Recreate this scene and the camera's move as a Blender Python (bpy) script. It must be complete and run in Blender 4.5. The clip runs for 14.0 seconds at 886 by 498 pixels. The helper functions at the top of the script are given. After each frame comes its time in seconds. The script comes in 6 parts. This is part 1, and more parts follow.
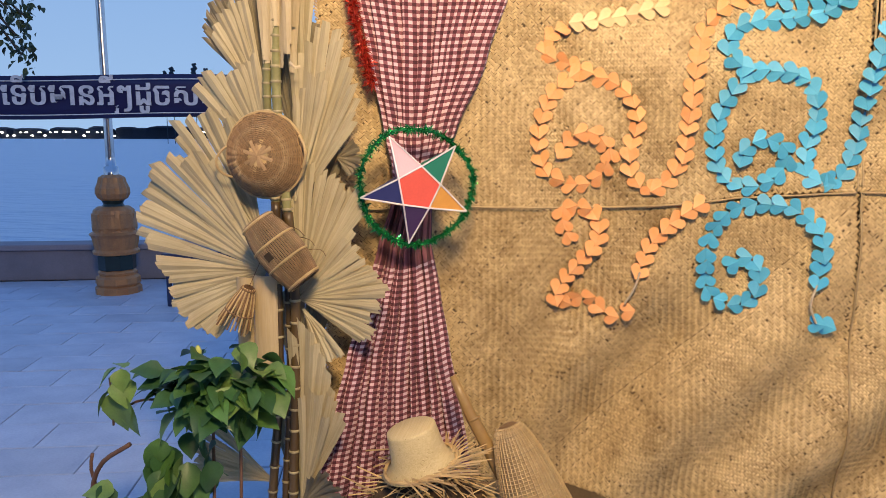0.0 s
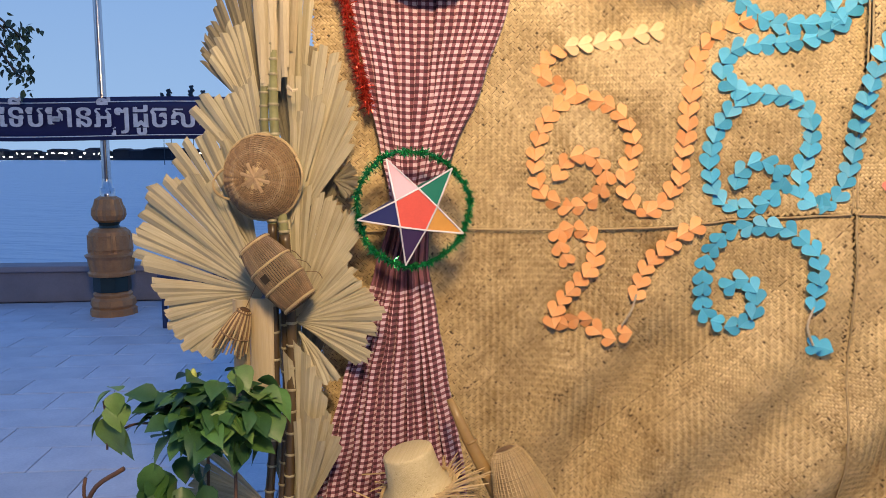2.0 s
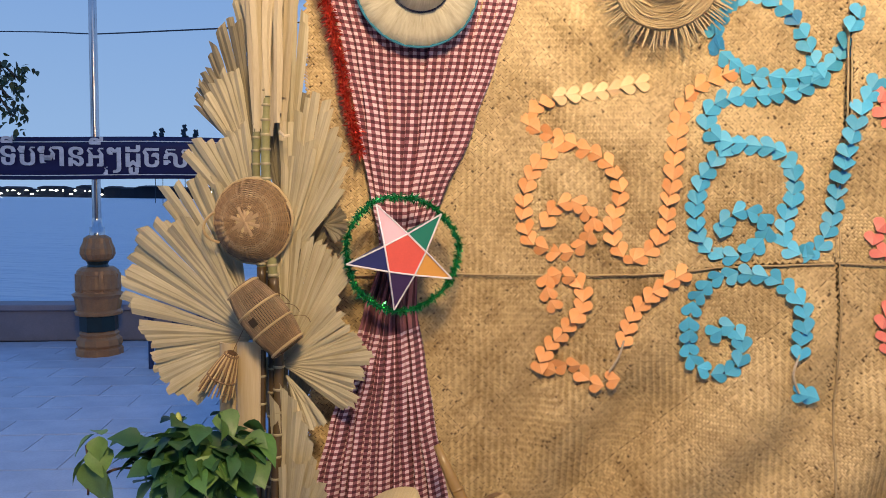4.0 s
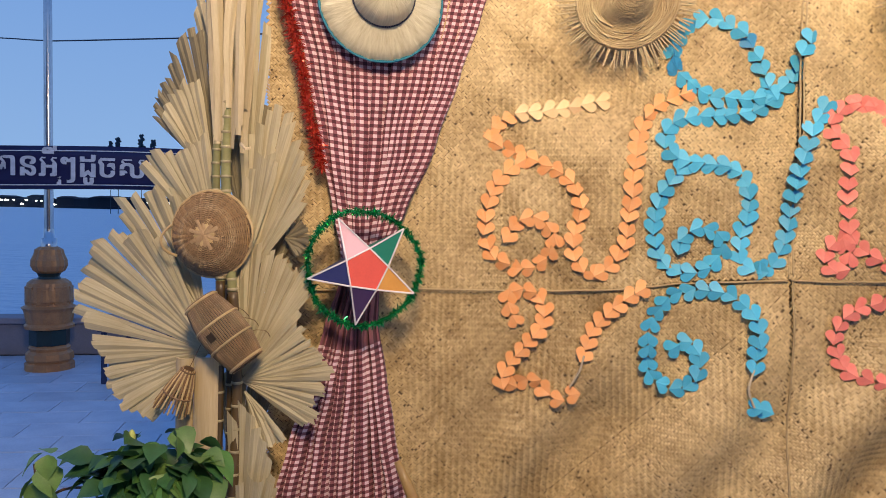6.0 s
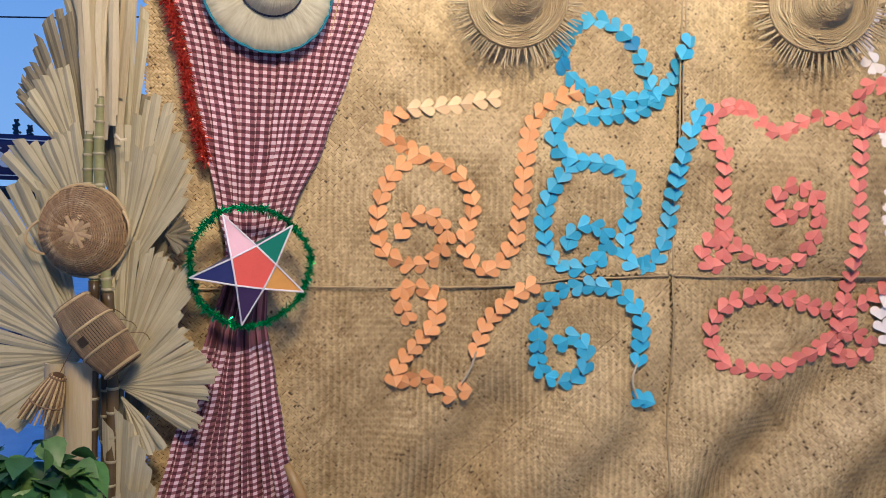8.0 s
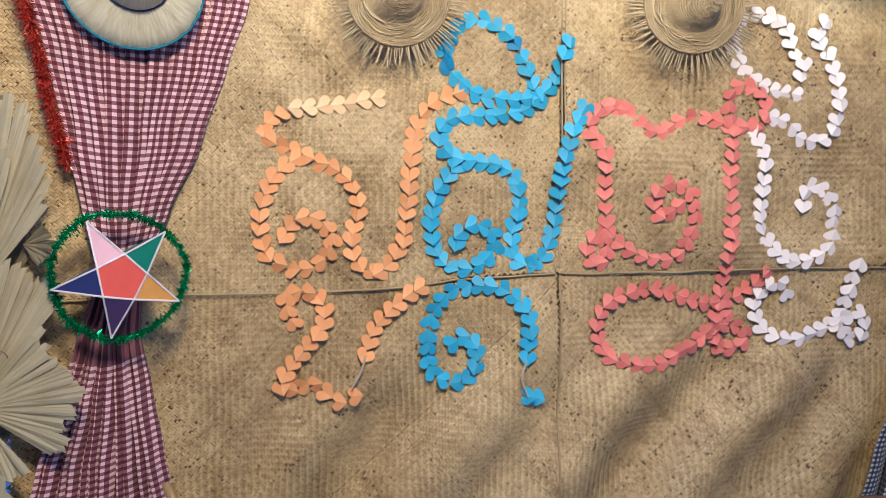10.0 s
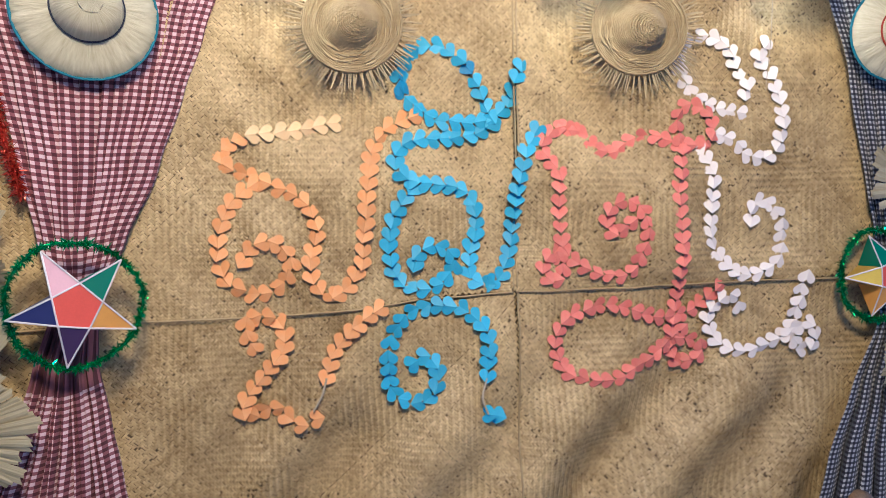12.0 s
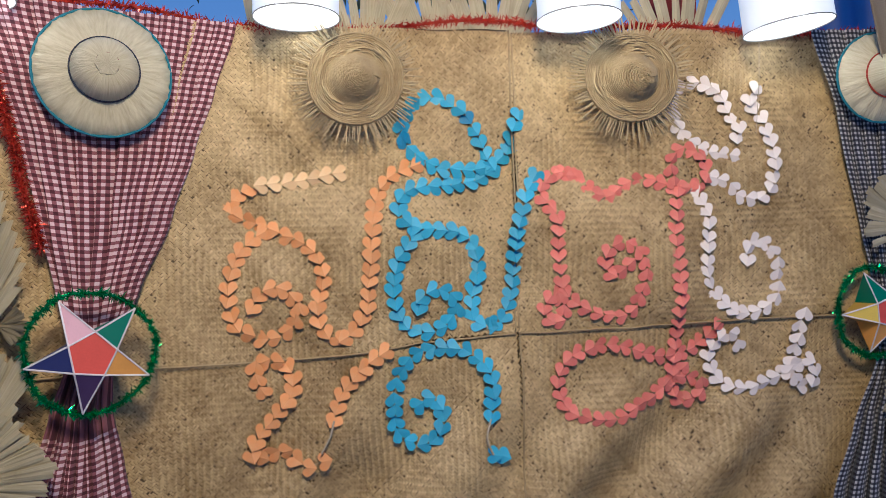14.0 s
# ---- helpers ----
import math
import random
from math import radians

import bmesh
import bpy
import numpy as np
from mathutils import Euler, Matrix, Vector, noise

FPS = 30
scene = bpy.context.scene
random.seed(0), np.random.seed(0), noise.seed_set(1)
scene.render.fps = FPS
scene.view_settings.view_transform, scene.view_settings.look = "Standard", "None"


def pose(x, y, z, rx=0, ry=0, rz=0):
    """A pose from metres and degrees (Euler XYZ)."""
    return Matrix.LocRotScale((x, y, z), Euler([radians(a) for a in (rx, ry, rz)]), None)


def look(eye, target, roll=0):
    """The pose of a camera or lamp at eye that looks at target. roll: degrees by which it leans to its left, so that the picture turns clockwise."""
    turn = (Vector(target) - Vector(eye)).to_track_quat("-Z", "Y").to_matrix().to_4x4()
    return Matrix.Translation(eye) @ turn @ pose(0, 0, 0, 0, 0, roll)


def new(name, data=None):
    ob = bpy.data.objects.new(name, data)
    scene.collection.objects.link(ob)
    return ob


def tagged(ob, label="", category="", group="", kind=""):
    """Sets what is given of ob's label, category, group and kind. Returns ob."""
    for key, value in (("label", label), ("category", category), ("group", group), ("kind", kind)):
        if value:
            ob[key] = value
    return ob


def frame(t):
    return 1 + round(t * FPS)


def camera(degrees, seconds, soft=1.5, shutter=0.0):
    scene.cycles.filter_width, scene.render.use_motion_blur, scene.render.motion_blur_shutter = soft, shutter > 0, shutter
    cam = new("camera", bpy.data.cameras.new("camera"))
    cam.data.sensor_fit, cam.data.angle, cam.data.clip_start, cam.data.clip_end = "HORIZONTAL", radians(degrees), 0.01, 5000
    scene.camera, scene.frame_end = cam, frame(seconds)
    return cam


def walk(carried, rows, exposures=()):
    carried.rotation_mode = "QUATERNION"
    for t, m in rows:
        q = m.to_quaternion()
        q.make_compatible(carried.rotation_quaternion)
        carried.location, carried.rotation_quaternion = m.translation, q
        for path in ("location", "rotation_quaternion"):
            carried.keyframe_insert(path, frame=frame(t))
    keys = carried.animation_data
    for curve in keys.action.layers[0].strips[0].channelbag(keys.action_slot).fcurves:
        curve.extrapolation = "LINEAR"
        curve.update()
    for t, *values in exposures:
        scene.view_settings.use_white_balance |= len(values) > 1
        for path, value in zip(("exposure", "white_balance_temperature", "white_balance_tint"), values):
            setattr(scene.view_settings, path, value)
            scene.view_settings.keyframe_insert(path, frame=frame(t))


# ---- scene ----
cam = camera(61.6, 14.0, soft=0.9)
PATH = [
    (0, (0.528, -0.444, 1.465), (0.052, 1.474, 1.16), 0.0),
    (0.5, (0.518, -0.444, 1.464), (0.056, 1.479, 1.169), 0.4),
    (1, (0.513, -0.44, 1.464), (0.053, 1.485, 1.172), 0.5),
    (1.5, (0.516, -0.44, 1.467), (0.049, 1.485, 1.189), 0.3),
    (2, (0.526, -0.443, 1.468), (0.058, 1.485, 1.219), 0.0),
    (2.5, (0.536, -0.449, 1.473), (0.069, 1.484, 1.259), -0.0),
    (3, (0.538, -0.451, 1.476), (0.071, 1.484, 1.287), 0.2),
    (5.5, (0.525, -0.458, 1.488), (0.146, 1.503, 1.392), 1.1),
    (6, (0.529, -0.452, 1.485), (0.185, 1.516, 1.384), 1.2),
    (6.5, (0.536, -0.447, 1.487), (0.262, 1.531, 1.384), 1.4),
    (7, (0.545, -0.442, 1.494), (0.344, 1.545, 1.384), 1.5),
    (7.5, (0.547, -0.437, 1.488), (0.421, 1.556, 1.384), 1.6),
    (8, (0.55, -0.423, 1.499), (0.474, 1.572, 1.383), 1.5),
    (8.5, (0.563, -0.409, 1.505), (0.541, 1.587, 1.384), 1.5),
    (9, (0.593, -0.386, 1.512), (0.634, 1.61, 1.383), 1.4),
    (11.5, (0.671, -0.397, 1.51), (0.912, 1.586, 1.43), -0.4),
    (12, (0.691, -0.426, 1.517), (0.909, 1.561, 1.453), -0.6),
    (12.5, (0.699, -0.459, 1.517), (0.905, 1.53, 1.482), -0.9),
    (13, (0.708, -0.485, 1.517), (0.91, 1.504, 1.506), -1.2),
    (13.5, (0.709, -0.494, 1.526), (0.903, 1.497, 1.539), -1.4),
    (14, (0.714, -0.5, 1.533), (0.902, 1.49, 1.575), -1.5),
]
EXPOSURES = [
    (0.0, 0.02, 7050, 10),
    (3.0, -0.08, 6950, 10),
    (5.5, -0.19, 6650, 10),
    (6.5, -0.23, 6150, 10),
    (7.5, -0.29, 5650, 9),
    (9.0, -0.29, 5150, 5),
    (11.5, -0.30, 5150, 5),
    (13.0, -0.38, 5230, 6),
    (14.0, -0.73, 5250, 6),
]
walk(cam, [(t, look(eye, target, roll)) for t, eye, target, roll in PATH], EXPOSURES)
SKY = 1.0
BULB = 1.2
FRONT_LIGHT = ((0.85, -0.75, 3.15), (0.80, 2.0, 1.50), 146)


# ---- light ----
world = bpy.data.worlds.new("dusk_sky")
scene.world = world
world.use_nodes = True
wn, wl = world.node_tree.nodes, world.node_tree.links
w_geo = wn.new("ShaderNodeTexCoord")
w_sep = wn.new("ShaderNodeSeparateXYZ")
w_ramp = wn.new("ShaderNodeValToRGB")
w_ramp.color_ramp.elements[0].position, w_ramp.color_ramp.elements[0].color = 0.0, (0.33, 0.54, 0.88, 1)
w_ramp.color_ramp.elements[1].position, w_ramp.color_ramp.elements[1].color = 0.5, (0.12, 0.30, 0.76, 1)
wl.new(w_geo.outputs["Generated"], w_sep.inputs[0])
wl.new(w_sep.outputs["Z"], w_ramp.inputs[0])
wl.new(w_ramp.outputs[0], wn["Background"].inputs["Color"])
wn["Background"].inputs["Strength"].default_value = SKY


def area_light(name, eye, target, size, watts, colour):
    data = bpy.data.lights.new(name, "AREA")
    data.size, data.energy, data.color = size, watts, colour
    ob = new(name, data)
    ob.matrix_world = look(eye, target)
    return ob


# Unseen lamp, added for the warm light that reaches the mats from the front.
area_light("flood_light", FRONT_LIGHT[0], FRONT_LIGHT[1], 0.6, FRONT_LIGHT[2], (1.0, 0.74, 0.45))


# ---- materials ----
def nodes_of(name):
    m = bpy.data.materials.new(name)
    m.use_nodes = True
    return m, m.node_tree.nodes, m.node_tree.links, m.node_tree.nodes["Principled BSDF"]


def math_node(n, l, op, a, b=None, c=None):
    k = n.new("ShaderNodeMath")
    k.operation = op
    for i, v in enumerate((a, b, c)):
        if v is None:
            continue
        if isinstance(v, (int, float)):
            k.inputs[i].default_value = v
        else:
            l.new(v, k.inputs[i])
    return k.outputs[0]


def mix_node(n, l, fac, a, b):
    k = n.new("ShaderNodeMix")
    k.data_type = "RGBA"
    for i, v in ((0, fac), (6, a), (7, b)):
        if isinstance(v, (int, float)):
            k.inputs[i].default_value = v
        elif isinstance(v, tuple):
            k.inputs[i].default_value = (*v, 1)
        else:
            l.new(v, k.inputs[i])
    return k.outputs[2]


def surface(name, col, col2=None, rough=0.6, metal=0.0, scale=18.0, fine=220.0, stretch=(1, 1, 1), bump=0.25, vary=0.15, sheen=0.0, through_light=0.0):
    """A surface with variation at two scales, fine relief, and a change from piece to piece."""
    m, n, l, p = nodes_of(name)
    col2 = col2 or tuple(c * 0.6 for c in col)
    tc = n.new("ShaderNodeTexCoord")
    mp = n.new("ShaderNodeMapping")
    mp.inputs["Scale"].default_value = stretch
    l.new(tc.outputs["Object"], mp.inputs[0])
    big, small = n.new("ShaderNodeTexNoise"), n.new("ShaderNodeTexNoise")
    for k, s in ((big, scale), (small, fine)):
        k.inputs["Scale"].default_value, k.inputs["Detail"].default_value = s, 4
        l.new(mp.outputs[0], k.inputs["Vector"])
    f = math_node(n, l, "ADD", math_node(n, l, "MULTIPLY", big.outputs[0], 0.65), math_node(n, l, "MULTIPLY", small.outputs[0], 0.35))
    f = math_node(n, l, "MULTIPLY_ADD", math_node(n, l, "SUBTRACT", f, 0.5), 2.6, 0.35)
    f = math_node(n, l, "MINIMUM", math_node(n, l, "MAXIMUM", f, 0.0), 1.0)
    c = mix_node(n, l, f, col, col2)
    info = n.new("ShaderNodeObjectInfo")
    hsv = n.new("ShaderNodeHueSaturation")
    l.new(c, hsv.inputs["Color"])
    l.new(math_node(n, l, "MULTIPLY_ADD", info.outputs["Random"], 2 * vary, 1 - vary), hsv.inputs["Value"])
    l.new(hsv.outputs[0], p.inputs["Base Color"])
    p.inputs["Roughness"].default_value, p.inputs["Metallic"].default_value = rough, metal
    p.inputs["Sheen Weight"].default_value = sheen
    if bump:
        b = n.new("ShaderNodeBump")
        b.inputs["Strength"].default_value, b.inputs["Distance"].default_value = bump, 0.002
        l.new(small.outputs[0], b.inputs["Height"])
        l.new(b.outputs[0], p.inputs["Normal"])
    if through_light:
        t, mx, out = n.new("ShaderNodeBsdfTranslucent"), n.new("ShaderNodeMixShader"), n["Material Output"]
        l.new(hsv.outputs[0], t.inputs["Color"])
        mx.inputs[0].default_value = through_light
        l.new(p.outputs[0], mx.inputs[1]), l.new(t.outputs[0], mx.inputs[2]), l.new(mx.outputs[0], out.inputs[0])
    return m


def woven_straw(name, strand, light, dark, hole):
    """Diagonal two-over-two plaiting of flat straw strands."""
    m, n, l, p = nodes_of(name)
    tc, sep = n.new("ShaderNodeTexCoord"), n.new("ShaderNodeSeparateXYZ")
    wob = n.new("ShaderNodeTexNoise")
    wob.inputs["Scale"].default_value = 7.0
    l.new(tc.outputs["Object"], wob.inputs["Vector"])
    l.new(tc.outputs["Object"], sep.inputs[0])
    wob2 = n.new("ShaderNodeTexNoise")
    wob2.inputs["Scale"].default_value = 4.3
    l.new(tc.outputs["Object"], wob2.inputs["Vector"])
    k = 0.7071 / strand
    shift = math_node(n, l, "MULTIPLY", wob.outputs[0], 3.0)
    a = math_node(n, l, "ADD", math_node(n, l, "MULTIPLY", math_node(n, l, "ADD", sep.outputs[0], sep.outputs[2]), k), shift)
    b = math_node(n, l, "ADD", math_node(n, l, "MULTIPLY", math_node(n, l, "SUBTRACT", sep.outputs[0], sep.outputs[2]), k), math_node(n, l, "MULTIPLY", wob2.outputs[0], 4.0))
    fa, fb = math_node(n, l, "FLOOR", a), math_node(n, l, "FLOOR", b)
    ra, rb = math_node(n, l, "FRACT", a), math_node(n, l, "FRACT", b)
    over = math_node(n, l, "LESS_THAN", math_node(n, l, "FLOORED_MODULO", math_node(n, l, "ADD", fa, fb), 4.0), 1.9)
    ha = math_node(n, l, "SINE", math_node(n, l, "MULTIPLY", ra, math.pi))
    hb = math_node(n, l, "SINE", math_node(n, l, "MULTIPLY", rb, math.pi))
    # the strand on top bows along its float as well
    la = math_node(n, l, "SINE", math_node(n, l, "MULTIPLY", math_node(n, l, "FRACT", math_node(n, l, "MULTIPLY", math_node(n, l, "ADD", b, fa), 0.25)), 2 * math.pi))
    height = n.new("ShaderNodeMix")
    l.new(over, height.inputs[0]), l.new(hb, height.inputs[2]), l.new(ha, height.inputs[3])
    h = math_node(n, l, "ADD", height.outputs[0], math_node(n, l, "MULTIPLY", la, 0.25))
    ids = n.new("ShaderNodeMix")
    l.new(over, ids.inputs[0]), l.new(math_node(n, l, "ADD", fb, 57.0), ids.inputs[2]), l.new(fa, ids.inputs[3])
    wn_ = n.new("ShaderNodeTexWhiteNoise")
    wn_.noise_dimensions = "1D"
    l.new(ids.outputs[0], wn_.inputs["W"])
    cell = n.new("ShaderNodeCombineXYZ")
    l.new(fa, cell.inputs[0]), l.new(fb, cell.inputs[1])
    wc = n.new("ShaderNodeTexWhiteNoise")
    wc.noise_dimensions = "2D"
    l.new(cell.outputs[0], wc.inputs["Vector"])
    big, grain = n.new("ShaderNodeTexNoise"), n.new("ShaderNodeTexNoise")
    big.inputs["Scale"].default_value, big.inputs["Detail"].default_value = 3.0, 5
    grain.inputs["Scale"].default_value = 320.0
    for q in (big, grain):
        l.new(tc.outputs["Object"], q.inputs["Vector"])
    f = math_node(n, l, "ADD", math_node(n, l, "MULTIPLY", wn_.outputs[0], 0.20), math_node(n, l, "MULTIPLY", wc.outputs[0], 0.58))
    f = math_node(n, l, "ADD", f, math_node(n, l, "MULTIPLY", math_node(n, l, "SUBTRACT", big.outputs[0], 0.53), 1.4))
    f = math_node(n, l, "ADD", f, math_node(n, l, "MULTIPLY", math_node(n, l, "SUBTRACT", grain.outputs[0], 0.5), 0.5))
    c = mix_node(n, l, math_node(n, l, "MINIMUM", math_node(n, l, "MAXIMUM", f, 0.0), 1.0), light, dark)
    # gaps where strands part, in scattered diagonal runs
    runs = n.new("ShaderNodeTexWhiteNoise")
    runs.noise_dimensions = "1D"
    l.new(math_node(n, l, "ADD", fb, 0.5), runs.inputs["W"])
    patch = n.new("ShaderNodeTexNoise")
    patch.inputs["Scale"].default_value = 3.5
    l.new(tc.outputs["Object"], patch.inputs["Vector"])
    row = math_node(n, l, "MULTIPLY", math_node(n, l, "GREATER_THAN", runs.outputs[0], 0.90), math_node(n, l, "GREATER_THAN", patch.outputs[0], 0.53))
    row = math_node(n, l, "MULTIPLY", row, math_node(n, l, "LESS_THAN", math_node(n, l, "FLOORED_MODULO", fa, 3.0), 0.9))
    odd = math_node(n, l, "GREATER_THAN", wc.outputs[0], 0.990)
    inside = math_node(n, l, "MULTIPLY", math_node(n, l, "LESS_THAN", math_node(n, l, "ABSOLUTE", math_node(n, l, "SUBTRACT", ra, 0.5)), 0.34), math_node(n, l, "LESS_THAN", math_node(n, l, "ABSOLUTE", math_node(n, l, "SUBTRACT", rb, 0.5)), 0.3))
    gap = math_node(n, l, "MULTIPLY", math_node(n, l, "MAXIMUM", row, odd), inside)
    c = mix_node(n, l, math_node(n, l, "MULTIPLY", gap, 0.8), c, hole)
    l.new(c, p.inputs["Base Color"])
    p.inputs["Roughness"].default_value = 0.46
    bp = n.new("ShaderNodeBump")
    bp.inputs["Strength"].default_value, bp.inputs["Distance"].default_value = 0.8, 0.0012
    dent = n.new("ShaderNodeTexNoise")
    dent.inputs["Scale"].default_value, dent.inputs["Detail"].default_value = 34.0, 3
    l.new(tc.outputs["Object"], dent.inputs["Vector"])
    loose = math_node(n, l, "MULTIPLY_ADD", patch.outputs[0], 2.2, -0.35)
    h = math_node(n, l, "ADD", math_node(n, l, "MULTIPLY", h, math_node(n, l, "MULTIPLY", loose, 0.7)), math_node(n, l, "MULTIPLY", wc.outputs[0], 0.45))
    h = math_node(n, l, "ADD", h, math_node(n, l, "MULTIPLY", dent.outputs[0], 3.6))
    l.new(math_node(n, l, "SUBTRACT", h, gap), bp.inputs["Height"])
    l.new(bp.outputs[0], p.inputs["Normal"])
    return m


def straw_strand(name, light, dark):
    """Flat dried sedge: each strand has its own tone, with broad stains and fine fibres."""
    m, n, l, p = nodes_of(name)
    tc, geo = n.new("ShaderNodeTexCoord"), n.new("ShaderNodeNewGeometry")
    broad, blotch, fibre = (n.new("ShaderNodeTexNoise") for _ in range(3))
    for k, sc, det in ((broad, 2.2, 4), (blotch, 13.0, 3), (fibre, 420.0, 2)):
        k.inputs["Scale"].default_value, k.inputs["Detail"].default_value = sc, det
        l.new(tc.outputs["Object"], k.inputs["Vector"])
    own = n.new("ShaderNodeAttribute")
    own.attribute_name = "strand_tone"
    f = math_node(n, l, "ADD", math_node(n, l, "MULTIPLY_ADD", geo.outputs["Random Per Island"], 0.36, 0.14), math_node(n, l, "MULTIPLY", own.outputs["Fac"], 0.22))
    for k, amount in ((broad, 1.2), (blotch, 1.05), (fibre, 0.5)):
        f = math_node(n, l, "ADD", f, math_node(n, l, "MULTIPLY", math_node(n, l, "SUBTRACT", k.outputs[0], 0.5), amount))
    f = math_node(n, l, "MINIMUM", math_node(n, l, "MAXIMUM", f, 0.0), 1.0)
    l.new(mix_node(n, l, f, light, dark), p.inputs["Base Color"])
    l.new(math_node(n, l, "MULTIPLY_ADD", fibre.outputs[0], 0.3, 0.22), p.inputs["Roughness"])
    b = n.new("ShaderNodeBump")
    b.inputs["Strength"].default_value, b.inputs["Distance"].default_value = 0.35, 0.001
    l.new(fibre.outputs[0], b.inputs["Height"]), l.new(b.outputs[0], p.inputs["Normal"])
    return m


def palm_leaf(name, pale, deep, vary):
    """Dried palm blade: long fibres run with the UV's v, and blades differ a little."""
    m, n, l, p = nodes_of(name)
    uv, mp, tc, info = n.new("ShaderNodeUVMap"), n.new("ShaderNodeMapping"), n.new("ShaderNodeTexCoord"), n.new("ShaderNodeObjectInfo")
    mp.inputs["Scale"].default_value = (9.0, 0.7, 1.0)
    l.new(uv.outputs[0], mp.inputs[0])
    shift = n.new("ShaderNodeVectorMath")
    l.new(mp.outputs[0], shift.inputs[0])
    cmb = n.new("ShaderNodeCombineXYZ")
    l.new(math_node(n, l, "MULTIPLY", info.outputs["Random"], 90.0), cmb.inputs[1])
    l.new(cmb.outputs[0], shift.inputs[1])
    streak, spot = n.new("ShaderNodeTexNoise"), n.new("ShaderNodeTexNoise")
    streak.inputs["Scale"].default_value, streak.inputs["Detail"].default_value = 1.0, 4
    spot.inputs["Scale"].default_value, spot.inputs["Detail"].default_value = 9.0, 4
    l.new(shift.outputs[0], streak.inputs["Vector"]), l.new(tc.outputs["Object"], spot.inputs["Vector"])
    f = math_node(n, l, "ADD", math_node(n, l, "MULTIPLY", streak.outputs[0], 0.55), math_node(n, l, "MULTIPLY", spot.outputs[0], 0.45))
    f = math_node(n, l, "MULTIPLY_ADD", math_node(n, l, "SUBTRACT", f, 0.5), 2.8, 0.42)
    f = math_node(n, l, "MINIMUM", math_node(n, l, "MAXIMUM", f, 0.0), 1.0)
    hsv = n.new("ShaderNodeHueSaturation")
    l.new(mix_node(n, l, f, pale, deep), hsv.inputs["Color"])
    l.new(math_node(n, l, "MULTIPLY_ADD", info.outputs["Random"], 2 * vary, 1 - vary), hsv.inputs["Value"])
    l.new(hsv.outputs[0], p.inputs["Base Color"])
    p.inputs["Roughness"].default_value = 0.55
    b = n.new("ShaderNodeBump")
    b.inputs["Strength"].default_value, b.inputs["Distance"].default_value = 0.4, 0.0015
    l.new(streak.outputs[0], b.inputs["Height"]), l.new(b.outputs[0], p.inputs["Normal"])
    t, mx = n.new("ShaderNodeBsdfTranslucent"), n.new("ShaderNodeMixShader")
    l.new(hsv.outputs[0], t.inputs["Color"])
    mx.inputs[0].default_value = 0.1
    l.new(p.outputs[0], mx.inputs[1]), l.new(t.outputs[0], mx.inputs[2]), l.new(mx.outputs[0], n["Material Output"].inputs[0])
    return m


def gingham(name, pale, mid, deep, band):
    """Woven check; the UV counts checks. Before v = band the cloth has a plain striped border."""
    m, n, l, p = nodes_of(name)
    uv, sep = n.new("ShaderNodeUVMap"), n.new("ShaderNodeSeparateXYZ")
    l.new(uv.outputs[0], sep.inputs[0])
    sx = math_node(n, l, "GREATER_THAN", math_node(n, l, "FRACT", sep.outputs[0]), 0.5)
    sy = math_node(n, l, "GREATER_THAN", math_node(n, l, "FRACT", sep.outputs[1]), 0.5)
    sy = math_node(n, l, "MAXIMUM", sy, math_node(n, l, "LESS_THAN", sep.outputs[1], band))
    tc, fz, big = n.new("ShaderNodeTexCoord"), n.new("ShaderNodeTexNoise"), n.new("ShaderNodeTexNoise")
    fz.inputs["Scale"].default_value, big.inputs["Scale"].default_value = 700.0, 9.0
    l.new(tc.outputs["Object"], fz.inputs["Vector"]), l.new(tc.outputs["Object"], big.inputs["Vector"])
    both = math_node(n, l, "MULTIPLY", sx, sy)
    one = math_node(n, l, "MAXIMUM", sx, sy)
    c = mix_node(n, l, both, mix_node(n, l, one, pale, mid), deep)
    hsv = n.new("ShaderNodeHueSaturation")
    l.new(c, hsv.inputs["Color"])
    l.new(math_node(n, l, "ADD", math_node(n, l, "MULTIPLY", fz.outputs[0], 0.5), math_node(n, l, "MULTIPLY_ADD", big.outputs[0], 0.5, 0.5)), hsv.inputs["Value"])
    l.new(hsv.outputs[0], p.inputs["Base Color"])
    p.inputs["Roughness"].default_value, p.inputs["Sheen Weight"].default_value = 0.85, 0.15
    bp = n.new("ShaderNodeBump")
    bp.inputs["Strength"].default_value, bp.inputs["Distance"].default_value = 0.3, 0.001
    l.new(fz.outputs[0], bp.inputs["Height"]), l.new(bp.outputs[0], p.inputs["Normal"])
    return m


def glowing(name, col, strength):
    m, n, l, p = nodes_of(name)
    p.inputs["Base Color"].default_value = (0.8, 0.8, 0.78, 1)
    p.inputs["Emission Color"].default_value = (*col, 1)
    p.inputs["Emission Strength"].default_value = strength
    return m


MAT_STRAW = straw_strand("plaited_straw", (0.70, 0.52, 0.26), (0.29, 0.185, 0.07))
# straw colour darkened to hold the shade seen between the strands
MAT_BACK = surface("gap_shade_backing", (0.13, 0.085, 0.04), (0.07, 0.045, 0.02), rough=0.8, scale=20, fine=200)
RED_CHECK = gingham("red_gingham", (0.74, 0.54, 0.56), (0.265, 0.09, 0.108), (0.075, 0.013, 0.021), -9.0)
RED_BAND = gingham("red_gingham_bordered", (0.74, 0.54, 0.56), (0.265, 0.09, 0.108), (0.075, 0.013, 0.021), 10.0)
NAVY_CHECK = gingham("navy_gingham", (0.52, 0.50, 0.50), (0.075, 0.073, 0.09), (0.012, 0.012, 0.022), -9.0)
